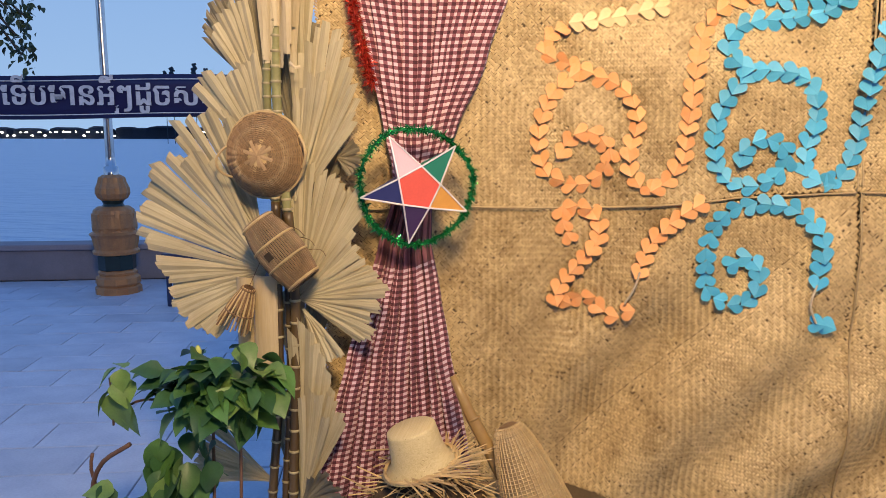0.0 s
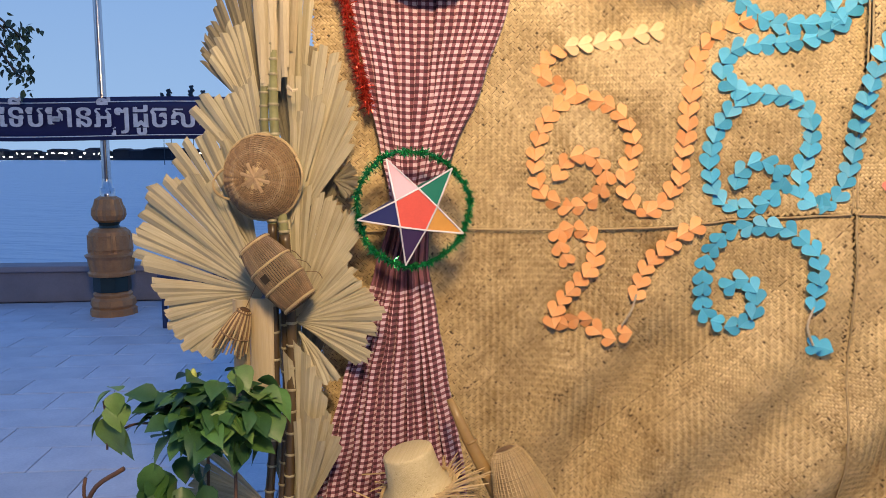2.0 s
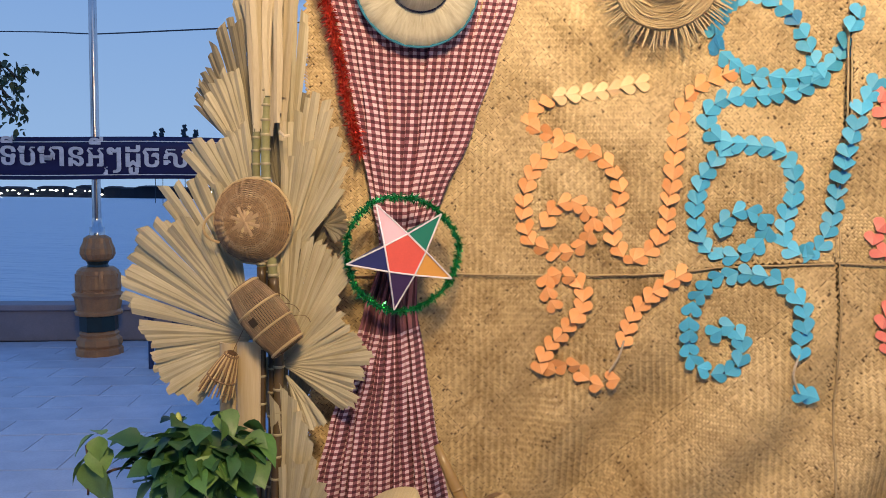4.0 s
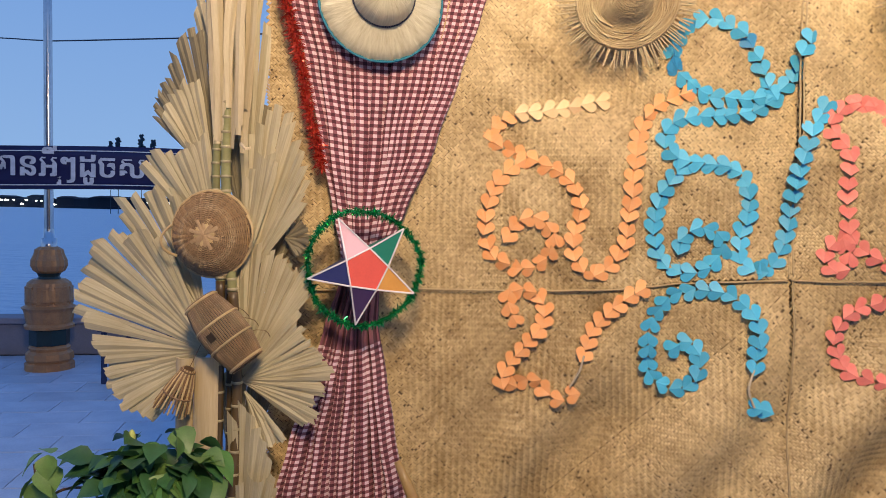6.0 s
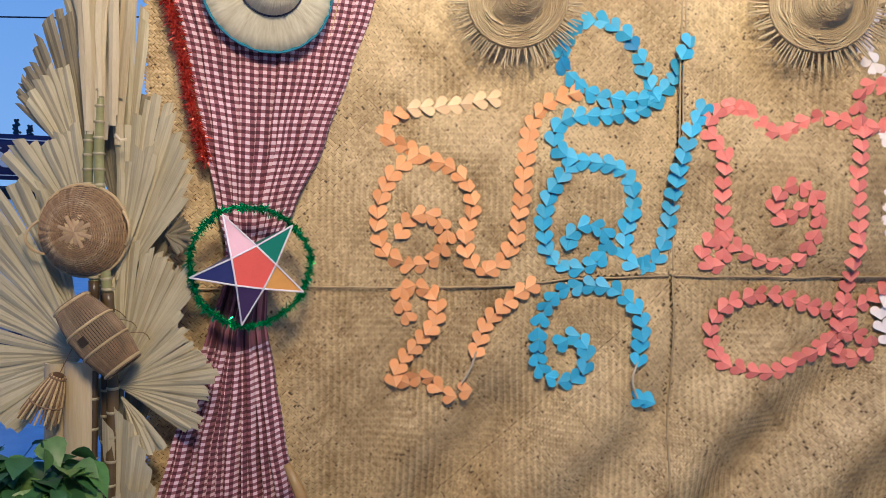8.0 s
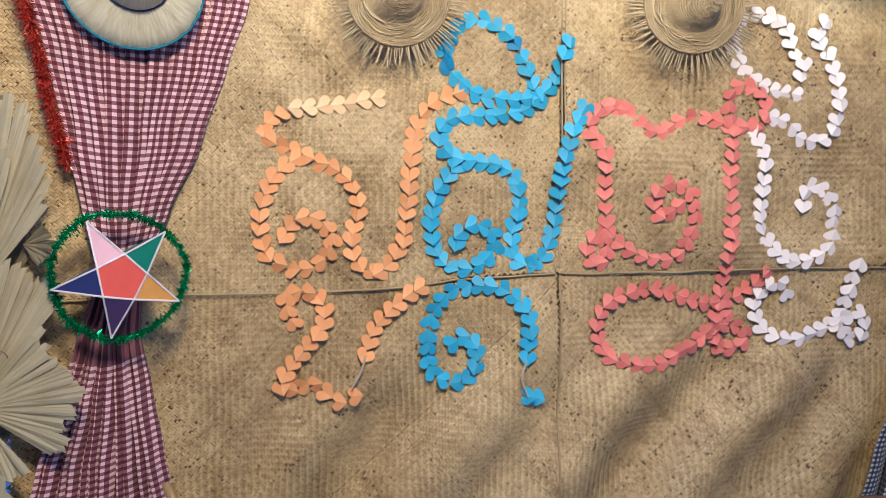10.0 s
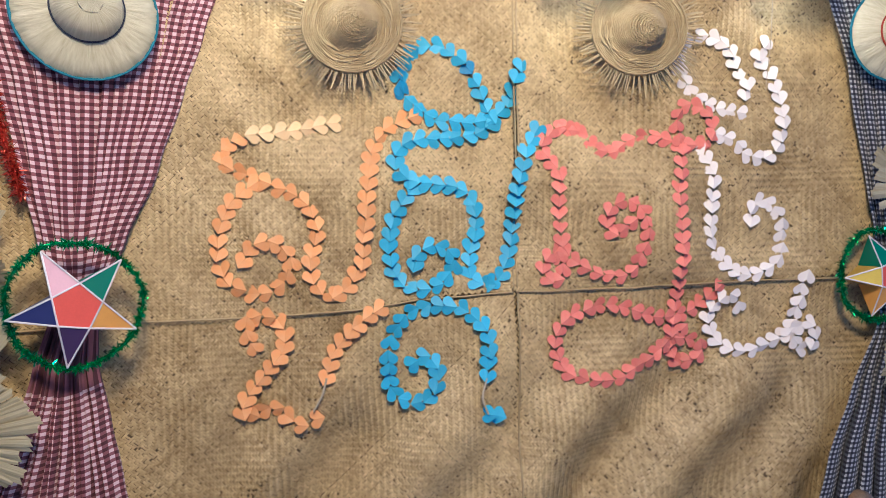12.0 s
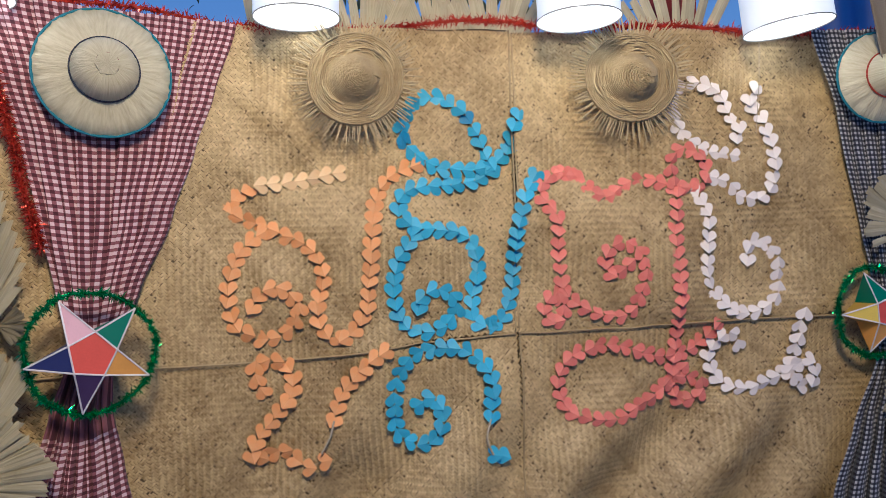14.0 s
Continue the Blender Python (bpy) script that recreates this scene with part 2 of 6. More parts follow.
ORANGE = surface("orange_paper", (0.86, 0.36, 0.12), (0.84, 0.44, 0.20), rough=0.6, bump=0.1, vary=0.10)
PALE_ORANGE = surface("pale_orange_paper", (0.90, 0.60, 0.30), (0.90, 0.66, 0.38), rough=0.6, bump=0.1, vary=0.06)
BLUE = surface("blue_paper", (0.06, 0.40, 0.64), (0.10, 0.48, 0.70), rough=0.55, bump=0.1, vary=0.14)
DEEP_BLUE = surface("deep_blue_paper", (0.015, 0.22, 0.45), (0.02, 0.25, 0.50), rough=0.55, bump=0.1, vary=0.1)
RED = surface("coral_paper", (0.78, 0.19, 0.15), (0.84, 0.28, 0.22), rough=0.6, bump=0.1, vary=0.12)
WHITE = surface("pinkish_white_paper", (0.95, 0.83, 0.77), (0.95, 0.86, 0.80), rough=0.6, bump=0.1, vary=0.05)
TWINE = surface("pale_twine", (0.55, 0.45, 0.32), rough=0.9, fine=900)
LEAF_DRY = palm_leaf("dried_palm_leaf", (0.60, 0.525, 0.335), (0.41, 0.335, 0.19), 0.10)
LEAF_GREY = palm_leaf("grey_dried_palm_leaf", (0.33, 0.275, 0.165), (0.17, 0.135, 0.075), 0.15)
HUSK = surface("pale_dried_husk", (0.60, 0.50, 0.32), (0.45, 0.35, 0.20), rough=0.55, scale=8, fine=90, stretch=(4, 4, 0.5), bump=0.3, vary=0.15)
CANE = surface("brown_sugar_cane", (0.10, 0.065, 0.026), (0.06, 0.035, 0.015), rough=0.35, scale=14, fine=90, stretch=(1, 1, 0.3), bump=0.2, vary=0.2)
CANE_GREEN = surface("greenish_sugar_cane", (0.30, 0.29, 0.12), (0.17, 0.15, 0.06), rough=0.4, scale=14, fine=90, bump=0.2, vary=0.2)
CANE_RING = surface("pale_cane_ring", (0.45, 0.38, 0.22), rough=0.6)
BOARD_WOOD = surface("pale_bamboo_sheet", (0.62, 0.50, 0.31), (0.50, 0.37, 0.20), rough=0.5, scale=9, fine=60, stretch=(6, 6, 0.4), bump=0.2)
BAMBOO = surface("yellow_brown_bamboo", (0.42, 0.27, 0.10), (0.30, 0.17, 0.06), rough=0.35, scale=7, fine=60, bump=0.15)
RATTAN = surface("tan_rattan", (0.24, 0.14, 0.065), (0.11, 0.06, 0.026), rough=0.5, scale=30, fine=300, bump=0.3, vary=0.25)
RATTAN_PALE = surface("pale_rattan", (0.55, 0.40, 0.20), (0.40, 0.27, 0.12), rough=0.5, scale=30, fine=300, bump=0.3, vary=0.2)
RATTAN_DARK = surface("dark_rattan", (0.16, 0.085, 0.035), (0.09, 0.045, 0.02), rough=0.55, scale=30, fine=300, bump=0.3, vary=0.2)
SHADOW_GAP = surface("painted_inner_shade", (0.03, 0.02, 0.012), rough=0.9)


# ---- building helpers ----
def part(name, bm, material, parent=None, label="", smooth=False):
    me = bpy.data.meshes.new(name)
    bm.to_mesh(me)
    bm.free()
    if smooth:
        me.shade_smooth()
    for m in material if isinstance(material, (list, tuple)) else (material,):
        me.materials.append(m)
    ob = new(name, me)
    ob.parent = parent
    if label:
        ob["label"] = label
    return ob


def piece(name, me, parent, m):
    ob = new(name, me)
    ob.parent = parent
    ob.matrix_basis = m
    return ob


def mesh_of(name, bm, material, smooth=False):
    me = bpy.data.meshes.new(name)
    bm.to_mesh(me)
    bm.free()
    if smooth:
        me.shade_smooth()
    me.materials.append(material)
    return me


def thing(name, at, label, category, group="", kind=""):
    ob = new(name)
    ob.empty_display_size = 0.05
    ob.matrix_basis = Matrix.Translation(at)
    return tagged(ob, label, category, group, kind)


def box(bm, size, m=Matrix(), bevel=0.0):
    g = bmesh.ops.create_cube(bm, size=1.0, matrix=m @ Matrix.Diagonal((*size, 1)))
    if bevel:
        edges = list({e for v in g["verts"] for e in v.link_edges})
        bmesh.ops.bevel(bm, geom=edges, offset=bevel, segments=2, affect="EDGES", profile=0.5)
    return bm


def tube(bm, pts, radius, sides=8, closed=False, flat=1.0):
    """Sweeps a round section along pts; radius is one number or one for each point."""
    pts = [Vector(p) for p in pts]
    rr = radius if isinstance(radius, (list, tuple)) else [radius] * len(pts)
    rings, up = [], None
    for i, p in enumerate(pts):
        a = pts[i - 1] if i or closed else p
        b = pts[(i + 1) % len(pts)] if i < len(pts) - 1 or closed else p
        d = (b - a).normalized()
        if up is None:
            up = d.orthogonal().normalized()
        up = (up - up.dot(d) * d).normalized()
        side = d.cross(up)
        rings.append([bm.verts.new(p + rr[i] * (math.cos(t) * up + flat * math.sin(t) * side)) for t in (2 * math.pi * k / sides for k in range(sides))])
    for i in range(len(rings) if closed else len(rings) - 1):
        r, s = rings[i], rings[(i + 1) % len(rings)]
        for k in range(sides):
            bm.faces.new((r[k], r[(k + 1) % sides], s[(k + 1) % sides], s[k]))
    if not closed:
        bm.faces.new(rings[0][::-1]), bm.faces.new(rings[-1])
    return bm


def lathe(bm, profile, sides=32, m=Matrix(), wobble=None):
    """Turns a profile of (radius, height) round z."""
    rings = []
    for r, h in profile:
        if r < 1e-6:
            rings.append([bm.verts.new(m @ Vector((0, 0, h)))])
        else:
            rings.append([bm.verts.new(m @ Vector(((r * (1 + (wobble(t, r) if wobble else 0))) * math.cos(t), (r * (1 + (wobble(t, r) if wobble else 0))) * math.sin(t), h))) for t in (2 * math.pi * k / sides for k in range(sides))])
    for a, b in zip(rings, rings[1:]):
        for k in range(sides):
            j = (k + 1) % sides
            if len(a) == 1 and len(b) > 1:
                bm.faces.new((a[0], b[j], b[k]))
            elif len(b) == 1 and len(a) > 1:
                bm.faces.new((a[k], a[j], b[0]))
            elif len(a) > 1:
                bm.faces.new((a[k], a[j], b[j], b[k]))
    return bm


def glide(ctrl, step):
    """Points at even steps along a smooth curve through ctrl."""
    c = [Vector(p) for p in ctrl]
    c = [2 * c[0] - c[1]] + c + [2 * c[-1] - c[-2]]
    fine = []
    for i in range(1, len(c) - 2):
        p0, p1, p2, p3 = c[i - 1 : i + 3]
        for k in range(24):
            t = k / 24
            fine.append(0.5 * (2 * p1 + (p2 - p0) * t + (2 * p0 - 5 * p1 + 4 * p2 - p3) * t * t + (3 * p1 - p0 - 3 * p2 + p3) * t**3))
    fine.append(c[-2])
    total = sum((b - a).length for a, b in zip(fine, fine[1:]))
    count = max(1, round(total / step))
    gap, out, run = total / count, [fine[0]], 0.0
    for a, b in zip(fine, fine[1:]):
        d = (b - a).length
        while run + d >= gap and d > 0:
            a = a + (b - a) * ((gap - run) / d)
            out.append(a)
            d, run = (b - a).length, 0.0
        run += d
    if len(out) < count + 1:
        out.append(fine[-1])
    return out


def smoothstep(a, b, x):
    t = min(1.0, max(0.0, (x - a) / (b - a)))
    return t * t * (3 - 2 * t)


def wall_y(x, z):
    """The face of the matting: flat, with a wing that comes forward, and loose folds."""
    d = 0.25 - x
    y = 2.0 - 0.45 * (d if d > 0.25 else max(0.0, d + 0.25) ** 2)
    low = smoothstep(1.25, 0.75, z)
    y += 0.009 * math.sin(3.3 * x + 2.1 * z) + 0.008 * math.sin(7.1 * x - 4.3 * z + 1.0) 
    slack = (0.2 + 0.8 * smoothstep(0.05, 0.4, x) * smoothstep(2.35, 2.0, x)) * (1 - 0.55 * low)
    y += slack * (0.050 * noise.noise((2.6 * x, 4, 2.2 * z)) + 0.037 * noise.noise((5.2 * x + 2.4 * z, 9, 4.0 * z)) + 0.008 * noise.noise((11 * x, 0, 10 * z)))
    s = 0.79 * x - 0.61 * z
    y += low * (0.045 * math.sin(17.0 * s + 0.76 + 0.6 * noise.noise((2 * x, 1, 2 * z))) + 0.018 * math.sin(8.0 * s + 1.4)) * smoothstep(0.1, 0.5, x) * smoothstep(2.4, 2.1, x)
    y -= 0.018 * smoothstep(0.10, 0.0, abs(z - 1.52 + 0.08 * x)) * smoothstep(1.3, 1.8, x)
    return y


def face_y(x, z):
    """The front of the mats, with the lifted edge beside the middle join."""
    lift = 0.046 * smoothstep(0.16, 0.0, x - 1.2) * smoothstep(0.30, 0.0, abs(z - 1.80)) if x >= 1.19 and z > 1.3 else 0.0
    return wall_y(x, z) - lift


# ---- promenade, river and far bank ----
TILE = surface("blue_grey_paving", (0.50, 0.57, 0.68), (0.34, 0.41, 0.53), rough=0.5, scale=5, fine=75, bump=0.35, vary=0.08)
GROUT = surface("dark_paving_joint", (0.20, 0.22, 0.26), rough=0.9)
CONCRETE = surface("grey_painted_concrete", (0.26, 0.24, 0.27), (0.18, 0.17, 0.20), rough=0.8, scale=4, fine=80, bump=0.3)
SHORE = surface("dark_far_bank", (0.018, 0.024, 0.04), rough=0.9)
SHORE_LIGHT = glowing("shore_lamp_glow", (1.0, 0.93, 0.78), 9.0)

bm = bmesh.new()
for q in ((-60, -60, 60, 7.9),):
    box(bm, (q[2] - q[0], q[3] - q[1], 0.3), Matrix.Translation(((q[0] + q[2]) / 2, (q[1] + q[3]) / 2 - 0.9, -0.158)))
ground = tagged(part("ground", bm, GROUT), "grey promenade ground beside the river", "ground", kind="structure")

WATER, n, l, p = nodes_of("river_water")
p.inputs["Base Color"].default_value = (0.33, 0.45, 0.60, 1)
p.inputs["Roughness"].default_value = 0.3
tc, mp, nz, nz2 = n.new("ShaderNodeTexCoord"), n.new("ShaderNodeMapping"), n.new("ShaderNodeTexNoise"), n.new("ShaderNodeTexNoise")
mp.inputs["Scale"].default_value = (0.25, 0.9, 1)
mp.inputs["Rotation"].default_value = (0, 0, radians(20))
l.new(tc.outputs["Object"], mp.inputs[0])
for k, s in ((nz, 1.2), (nz2, 0.12)):
    k.inputs["Scale"].default_value, k.inputs["Detail"].default_value = s, 6
    l.new(mp.outputs[0], k.inputs["Vector"])
bp = n.new("ShaderNodeBump")
bp.inputs["Strength"].default_value, bp.inputs["Distance"].default_value = 0.9, 0.35
l.new(math_node(n, l, "ADD", nz.outputs[0], math_node(n, l, "MULTIPLY", nz2.outputs[0], 2.0)), bp.inputs["Height"])
l.new(bp.outputs[0], p.inputs["Normal"])
bm = bmesh.new()
bmesh.ops.create_grid(bm, x_segments=2, y_segments=2, size=1, matrix=Matrix.Translation((0, 1400, -3.0)) @ Matrix.Diagonal((2600, 1396, 1, 1)))
tagged(part("water", bm, WATER), "calm blue river reflecting the dusk sky", "river", kind="structure")

# parapet along the river edge, square to the way that the promenade runs
ALONG = math.atan2(0.54, 1.58)


def quay(s, d, z):
    """A place s along and d beyond the lamp's line."""
    return Vector((-4.07 + s * math.cos(ALONG) - d * math.sin(ALONG), 5.46 + s * math.sin(ALONG) + d * math.cos(ALONG), z))


TURNED = Matrix.Rotation(ALONG, 4, "Z")
parapet = thing("parapet", quay(0, 0.75, 0), "low grey painted concrete parapet along the river edge", "parapet", kind="structure")
for nm, size, z in (("wall", (16, 0.22, 0.31), 0.155), ("coping", (16, 0.30, 0.06), 0.341)):
    bm = bmesh.new()
    box(bm, size, TURNED @ Matrix.Translation((0, 0, z)), 0.012)
    part(nm, bm, CONCRETE, parapet)

# far bank: low buildings, strings of lamps, a few tall trees
bank = thing("far_bank", (0, 660, -3), "dark far river bank with low buildings and lit lamps", "river bank", kind="structure")
rnd = random.Random(5)
bm = bmesh.new()
box(bm, (2400, 60, 3.4), Matrix.Translation((-500, 20, 1.0)))
part("embankment", bm, SHORE, bank)
for i in range(70):
    bm = bmesh.new()
    wd, ht = rnd.uniform(9, 30), rnd.uniform(3.0, 9.0)
    m = Matrix.Translation((-1150 + i * 16 + rnd.uniform(-5, 5), rnd.uniform(-8, 5), 2.5 + ht / 2))
    box(bm, (wd, 12, ht), m)
    bmesh.ops.create_cone(bm, segments=4, radius1=wd * 0.6, radius2=wd * 0.3, depth=1.6, cap_ends=True, matrix=m @ Matrix.Translation((0, 0, ht / 2 + 0.7)) @ Matrix.Rotation(radians(45), 4, "Z"))
    part("building", bm, SHORE, bank)
lamp_me = None
for i in range(120):
    if lamp_me is None:
        bm = bmesh.new()
        bmesh.ops.create_icosphere(bm, subdivisions=1, radius=0.85)
        lamp_me = mesh_of("shore_lamp", bm, SHORE_LIGHT)
    x = -1080 + i * 7.5 + rnd.uniform(-2, 2)
    if 0.45 < noise.noise((x * 0.01, 3.1, 0)) + 0.5:
        piece("shore_lamp", lamp_me, bank, Matrix.Translation((x, -14, rnd.choice((3.2, 6.5, 6.8, 7.0)))) @ Matrix.Diagonal((rnd.uniform(0.8, 3.5), 1, rnd.uniform(0.6, 1.1), 1)))
FAR_GREEN = surface("far_dark_foliage", (0.03, 0.05, 0.07), rough=0.9)
for i, (tx, tz) in enumerate(((-220, 36.5), (-232, 35), (-236, 33.5), (-214, 34.5))):
    tree = thing("far_tree", (tx + 20, 320, -3), "tall slim dark tree far across the river", "tree", "far trees")
    bm = bmesh.new()
    tube(bm, [(0, 0, 0), (0.2, 0, tz * 0.5), (0, 0, tz)], [0.16, 0.14, 0.06], 6)
    part("trunk", bm, FAR_GREEN, tree)
    bm = bmesh.new()
    for k in range(60):
        h = tz * rnd.uniform(0.84, 1.02)
        w = 1.6 * (1.08 - h / tz) * 3 + 0.3
        bmesh.ops.create_icosphere(bm, subdivisions=1, radius=rnd.uniform(0.35, 0.75), matrix=Matrix.Translation((rnd.uniform(-w, w), rnd.uniform(-w, w), h)))
    part("crown", bm, FAR_GREEN, tree)

# unseen wall added behind the viewer to keep sky light off the mats
bm = bmesh.new()
box(bm, (16, 0.2, 4.6), Matrix.Translation((1.0, -4.2, 2.3)))
tagged(part("wall_south", bm, CONCRETE), "plain grey unseen wall added behind the viewer to block sky light", "wall", kind="structure")

# ---- matting wall ----
BOARD = surface("rough_backing_board", (0.16, 0.11, 0.06), rough=0.9)


def seam(x):
    return 1.243 + 0.062 * smoothstep(0.35, 1.25, x) + 0.03 * smoothstep(1.2, 2.4, x)


STRAND = 0.0073


def plait(x0, x1, z0, z1, lo, hi, face, parent, seed, loose):
    """Two families of flat strands plaited over two and under two on the diagonal; the slant turns round in diamonds."""
    r = random.Random(seed)
    nx, nz_ = max(2, int((x1 - x0) / 0.012)), max(2, int((z1 - z0) / 0.012))
    gx, gz = np.linspace(x0 - 0.03, x1 + 0.03, nx), np.linspace(z0 - 0.03, z1 + 0.03, nz_)
    gy = np.array([[face(x, z) for z in gz] for x in gx])
    q = math.sqrt(0.5)
    i0, i1 = int((x0 + z0) * q / STRAND) - 1, int((x1 + z1) * q / STRAND) + 2
    j0, j1 = int((x0 - z1) * q / STRAND) - 2, int((x1 - z0) * q / STRAND) + 2
    big = 30

    def over(i, j):
        turned = ((i + 7) // big + (j + 3) // big) % 2
        return ((i - j) if turned else (i + j)) % 4 < 2

    runs = []

    def keep(a, b, ln, fam):
        ca, cb = (a + ln / 2, b + 0.5) if fam == 0 else (a + 0.5, b + ln / 2)
        x, z = (ca + cb) * q * STRAND, (ca - cb) * q * STRAND
        if not (x0 < x < x1 and lo(x) < z < hi(x)):
            return
        open_row = (int(ca) + 7) % big < 2 or (int(cb) + 3) % big < 2
        slack = r.random() < (loose if open_row else 0.008)
        short = r.uniform(0.75, 1.25) if slack else 0.0
        nudge = short * r.choice((-0.5, 0.5))
        ca, cb = (ca + nudge, cb) if fam == 0 else (ca, cb + nudge)
        runs.append((ca, cb, ln - short, fam, r.gauss(0, 0.04), r.uniform(0.84, 1.0), r.gauss(0, 0.0005)))

    for j in range(j0, j1):
        a = None
        for i in range(i0, i1 + 1):
            on = over(i, j) and i < i1
            if on and a is None:
                a = i
            elif not on and a is not None:
                keep(a, j, i - a, 0)
                a = None
    for i in range(i0, i1):
        b = None
        for j in range(j0, j1 + 1):
            on = not over(i, j) and j < j1
            if on and b is None:
                b = j
            elif not on and b is not None:
                keep(i, b, j - b, 1)
                b = None
    t = np.array(runs)
    along = np.array([-0.5, -0.27, 0.27, 0.5])
    across = np.array([-0.5, 0.0, 0.5])
    u = (t[:, 2, None] + 0.30) * along[None]
    v = t[:, 5, None] * across[None]
    gen = np.random.default_rng(seed)
    off, tone = gen.normal(0, 0.08, (2, 4000)), gen.random((2, 4000))
    lane = np.floor(np.where(t[:, 3] == 0, t[:, 1], t[:, 0])).astype(int) + 1000
    fam = t[:, 3].astype(int)
    v = v + off[fam, lane][:, None]
    u, v = np.repeat(u[:, :, None], 3, 2), np.repeat(v[:, None, :], 4, 1)
    ang = t[:, 4][:, None, None]
    u, v = u - v * ang, v + u * ang
    one = (t[:, 3] == 0)[:, None, None]
    a = t[:, 0][:, None, None] + np.where(one, u, v)
    b = t[:, 1][:, None, None] + np.where(one, v, u)
    x, z = (a + b) * q * STRAND, (a - b) * q * STRAND
    x, z = x + 0.006 * np.sin(5.1 * z + 2.3 * x + seed) + 0.003 * np.sin(17 * z - 9 * x), z + 0.006 * np.sin(4.3 * x - 3.1 * z + seed)
    fx = np.clip((x - gx[0]) / (gx[1] - gx[0]), 0, nx - 1.001)
    fz = np.clip((z - gz[0]) / (gz[1] - gz[0]), 0, nz_ - 1.001)
    ix, iz = fx.astype(int), fz.astype(int)
    fx, fz = fx - ix, fz - iz
    y = (gy[ix, iz] * (1 - fx) + gy[ix + 1, iz] * fx) * (1 - fz) + (gy[ix, iz + 1] * (1 - fx) + gy[ix + 1, iz + 1] * fx) * fz
    rise = np.array([0.0, 0.0023, 0.0023, 0.0])[None, :, None] + np.array([0.0, 0.0008, 0.0])[None, None, :]
    y = y - rise - t[:, 6][:, None, None]
    co = np.stack([x, y, z], -1).reshape(-1, 3)
    cell = np.array([(k * 3 + c, k * 3 + c + 1, k * 3 + c + 4, k * 3 + c + 3) for k in range(3) for c in range(2)])
    quads = (np.arange(len(runs))[:, None, None] * 12 + cell[None]).reshape(-1, 4)
    me = bpy.data.meshes.new("straw_plait")
    me.from_pydata(co.tolist(), [], quads.tolist())
    me.attributes.new("strand_tone", "FLOAT", "POINT").data.foreach_set("value", np.repeat(tone[fam, lane], 12))
    me.shade_smooth()
    me.materials.append(MAT_STRAW)
    ob = new("straw_plait", me)
    ob.parent = parent
    return tagged(ob, kind="stuff")


def mat_panel(label, x0, x1, z0, z1, proud, seed, loose):
    """One plaited mat with loose folds: a sheet coloured dark as the gaps' shade, and the strands that lie on it. z0,
    z1: functions of x.
    """

    def front(x, z):
        return (face_y(x, z) if x0 == 1.2 else wall_y(x, z)) - proud

    bm = bmesh.new()
    nx, nz_ = max(2, round((x1 - x0) / 0.018)), 62
    rows = []
    for i in range(nx + 1):
        x = x0 + 0.008 + (x1 - x0 - 0.016) * i / nx
        a, b = z0(x) + 0.004, z1(x) - 0.004
        rows.append([bm.verts.new((x, front(x, a + (b - a) * j / nz_), a + (b - a) * j / nz_)) for j in range(nz_ + 1)])
    for r, s in zip(rows, rows[1:]):
        for j in range(nz_):
            bm.faces.new((r[j], s[j], s[j + 1], r[j + 1]))
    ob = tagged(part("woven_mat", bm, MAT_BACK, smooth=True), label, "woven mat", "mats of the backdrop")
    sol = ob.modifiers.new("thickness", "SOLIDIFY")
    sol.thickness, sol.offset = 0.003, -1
    low = min(z0(x0), z0(x1))
    plait(x0, x1, max(0.30, low), max(z1(x0), z1(x1)), z0, z1, front, ob, seed, loose)
    return ob


mat_panel("large tan plaited straw mat hung on the backdrop", -0.40, 1.195, lambda x: seam(x) - 0.012, lambda x: 2.335, 0.010, 1, 0.05)
mat_panel("tan plaited straw mat with a lifted edge on the backdrop", 1.2, 2.75, lambda x: seam(x) - 0.010, lambda x: 2.325, 0.012, 2, 0.22)
mat_panel("tan plaited straw mat hung below the seam of the backdrop", -0.40, 1.205, lambda x: 0.05, lambda x: seam(x) + 0.02, 0.0, 3, 0.12)
mat_panel("tan plaited straw mat with loose diagonal folds low on the backdrop", 1.205, 2.75, lambda x: 0.05, lambda x: seam(x) + 0.02, 0.003, 4, 0.24)
# turned hems along the seams and upright edges
HEM = surface("folded_straw_hem", (0.50, 0.37, 0.19), (0.34, 0.235, 0.11), rough=0.5, scale=30, fine=260, bump=0.5)
hem = thing("mat_hem", (0, 0, 0), "folded straw hem along the seam of the mats", "hem")
for xa, xb in ((-0.39, 1.19), (1.205, 2.74)):
    bm = bmesh.new()
    tube(bm, [(x, face_y(x, seam(x)) - 0.0135, seam(x) - 0.012 + 0.003 * noise.noise((x * 11, 5, 0))) for x in np.linspace(xa, xb, 70).tolist()], 0.0034, 6)
    part("hem_roll", bm, HEM, hem, smooth=True)
for xe, za, zb, proud in ((1.193, 1.30, 2.33, 0.012), (1.203, 1.31, 2.32, 0.014), (1.207, 0.30, 1.30, 0.009)):
    bm = bmesh.new()
    tube(bm, [(xe + 0.0025 * noise.noise((z * 9, xe * 50, 2)), face_y(xe, z) - proud, z) for z in np.linspace(za, zb, 60).tolist()], 0.0034, 6)
    part("hem_roll", bm, HEM, hem, smooth=True)
bm = bmesh.new()
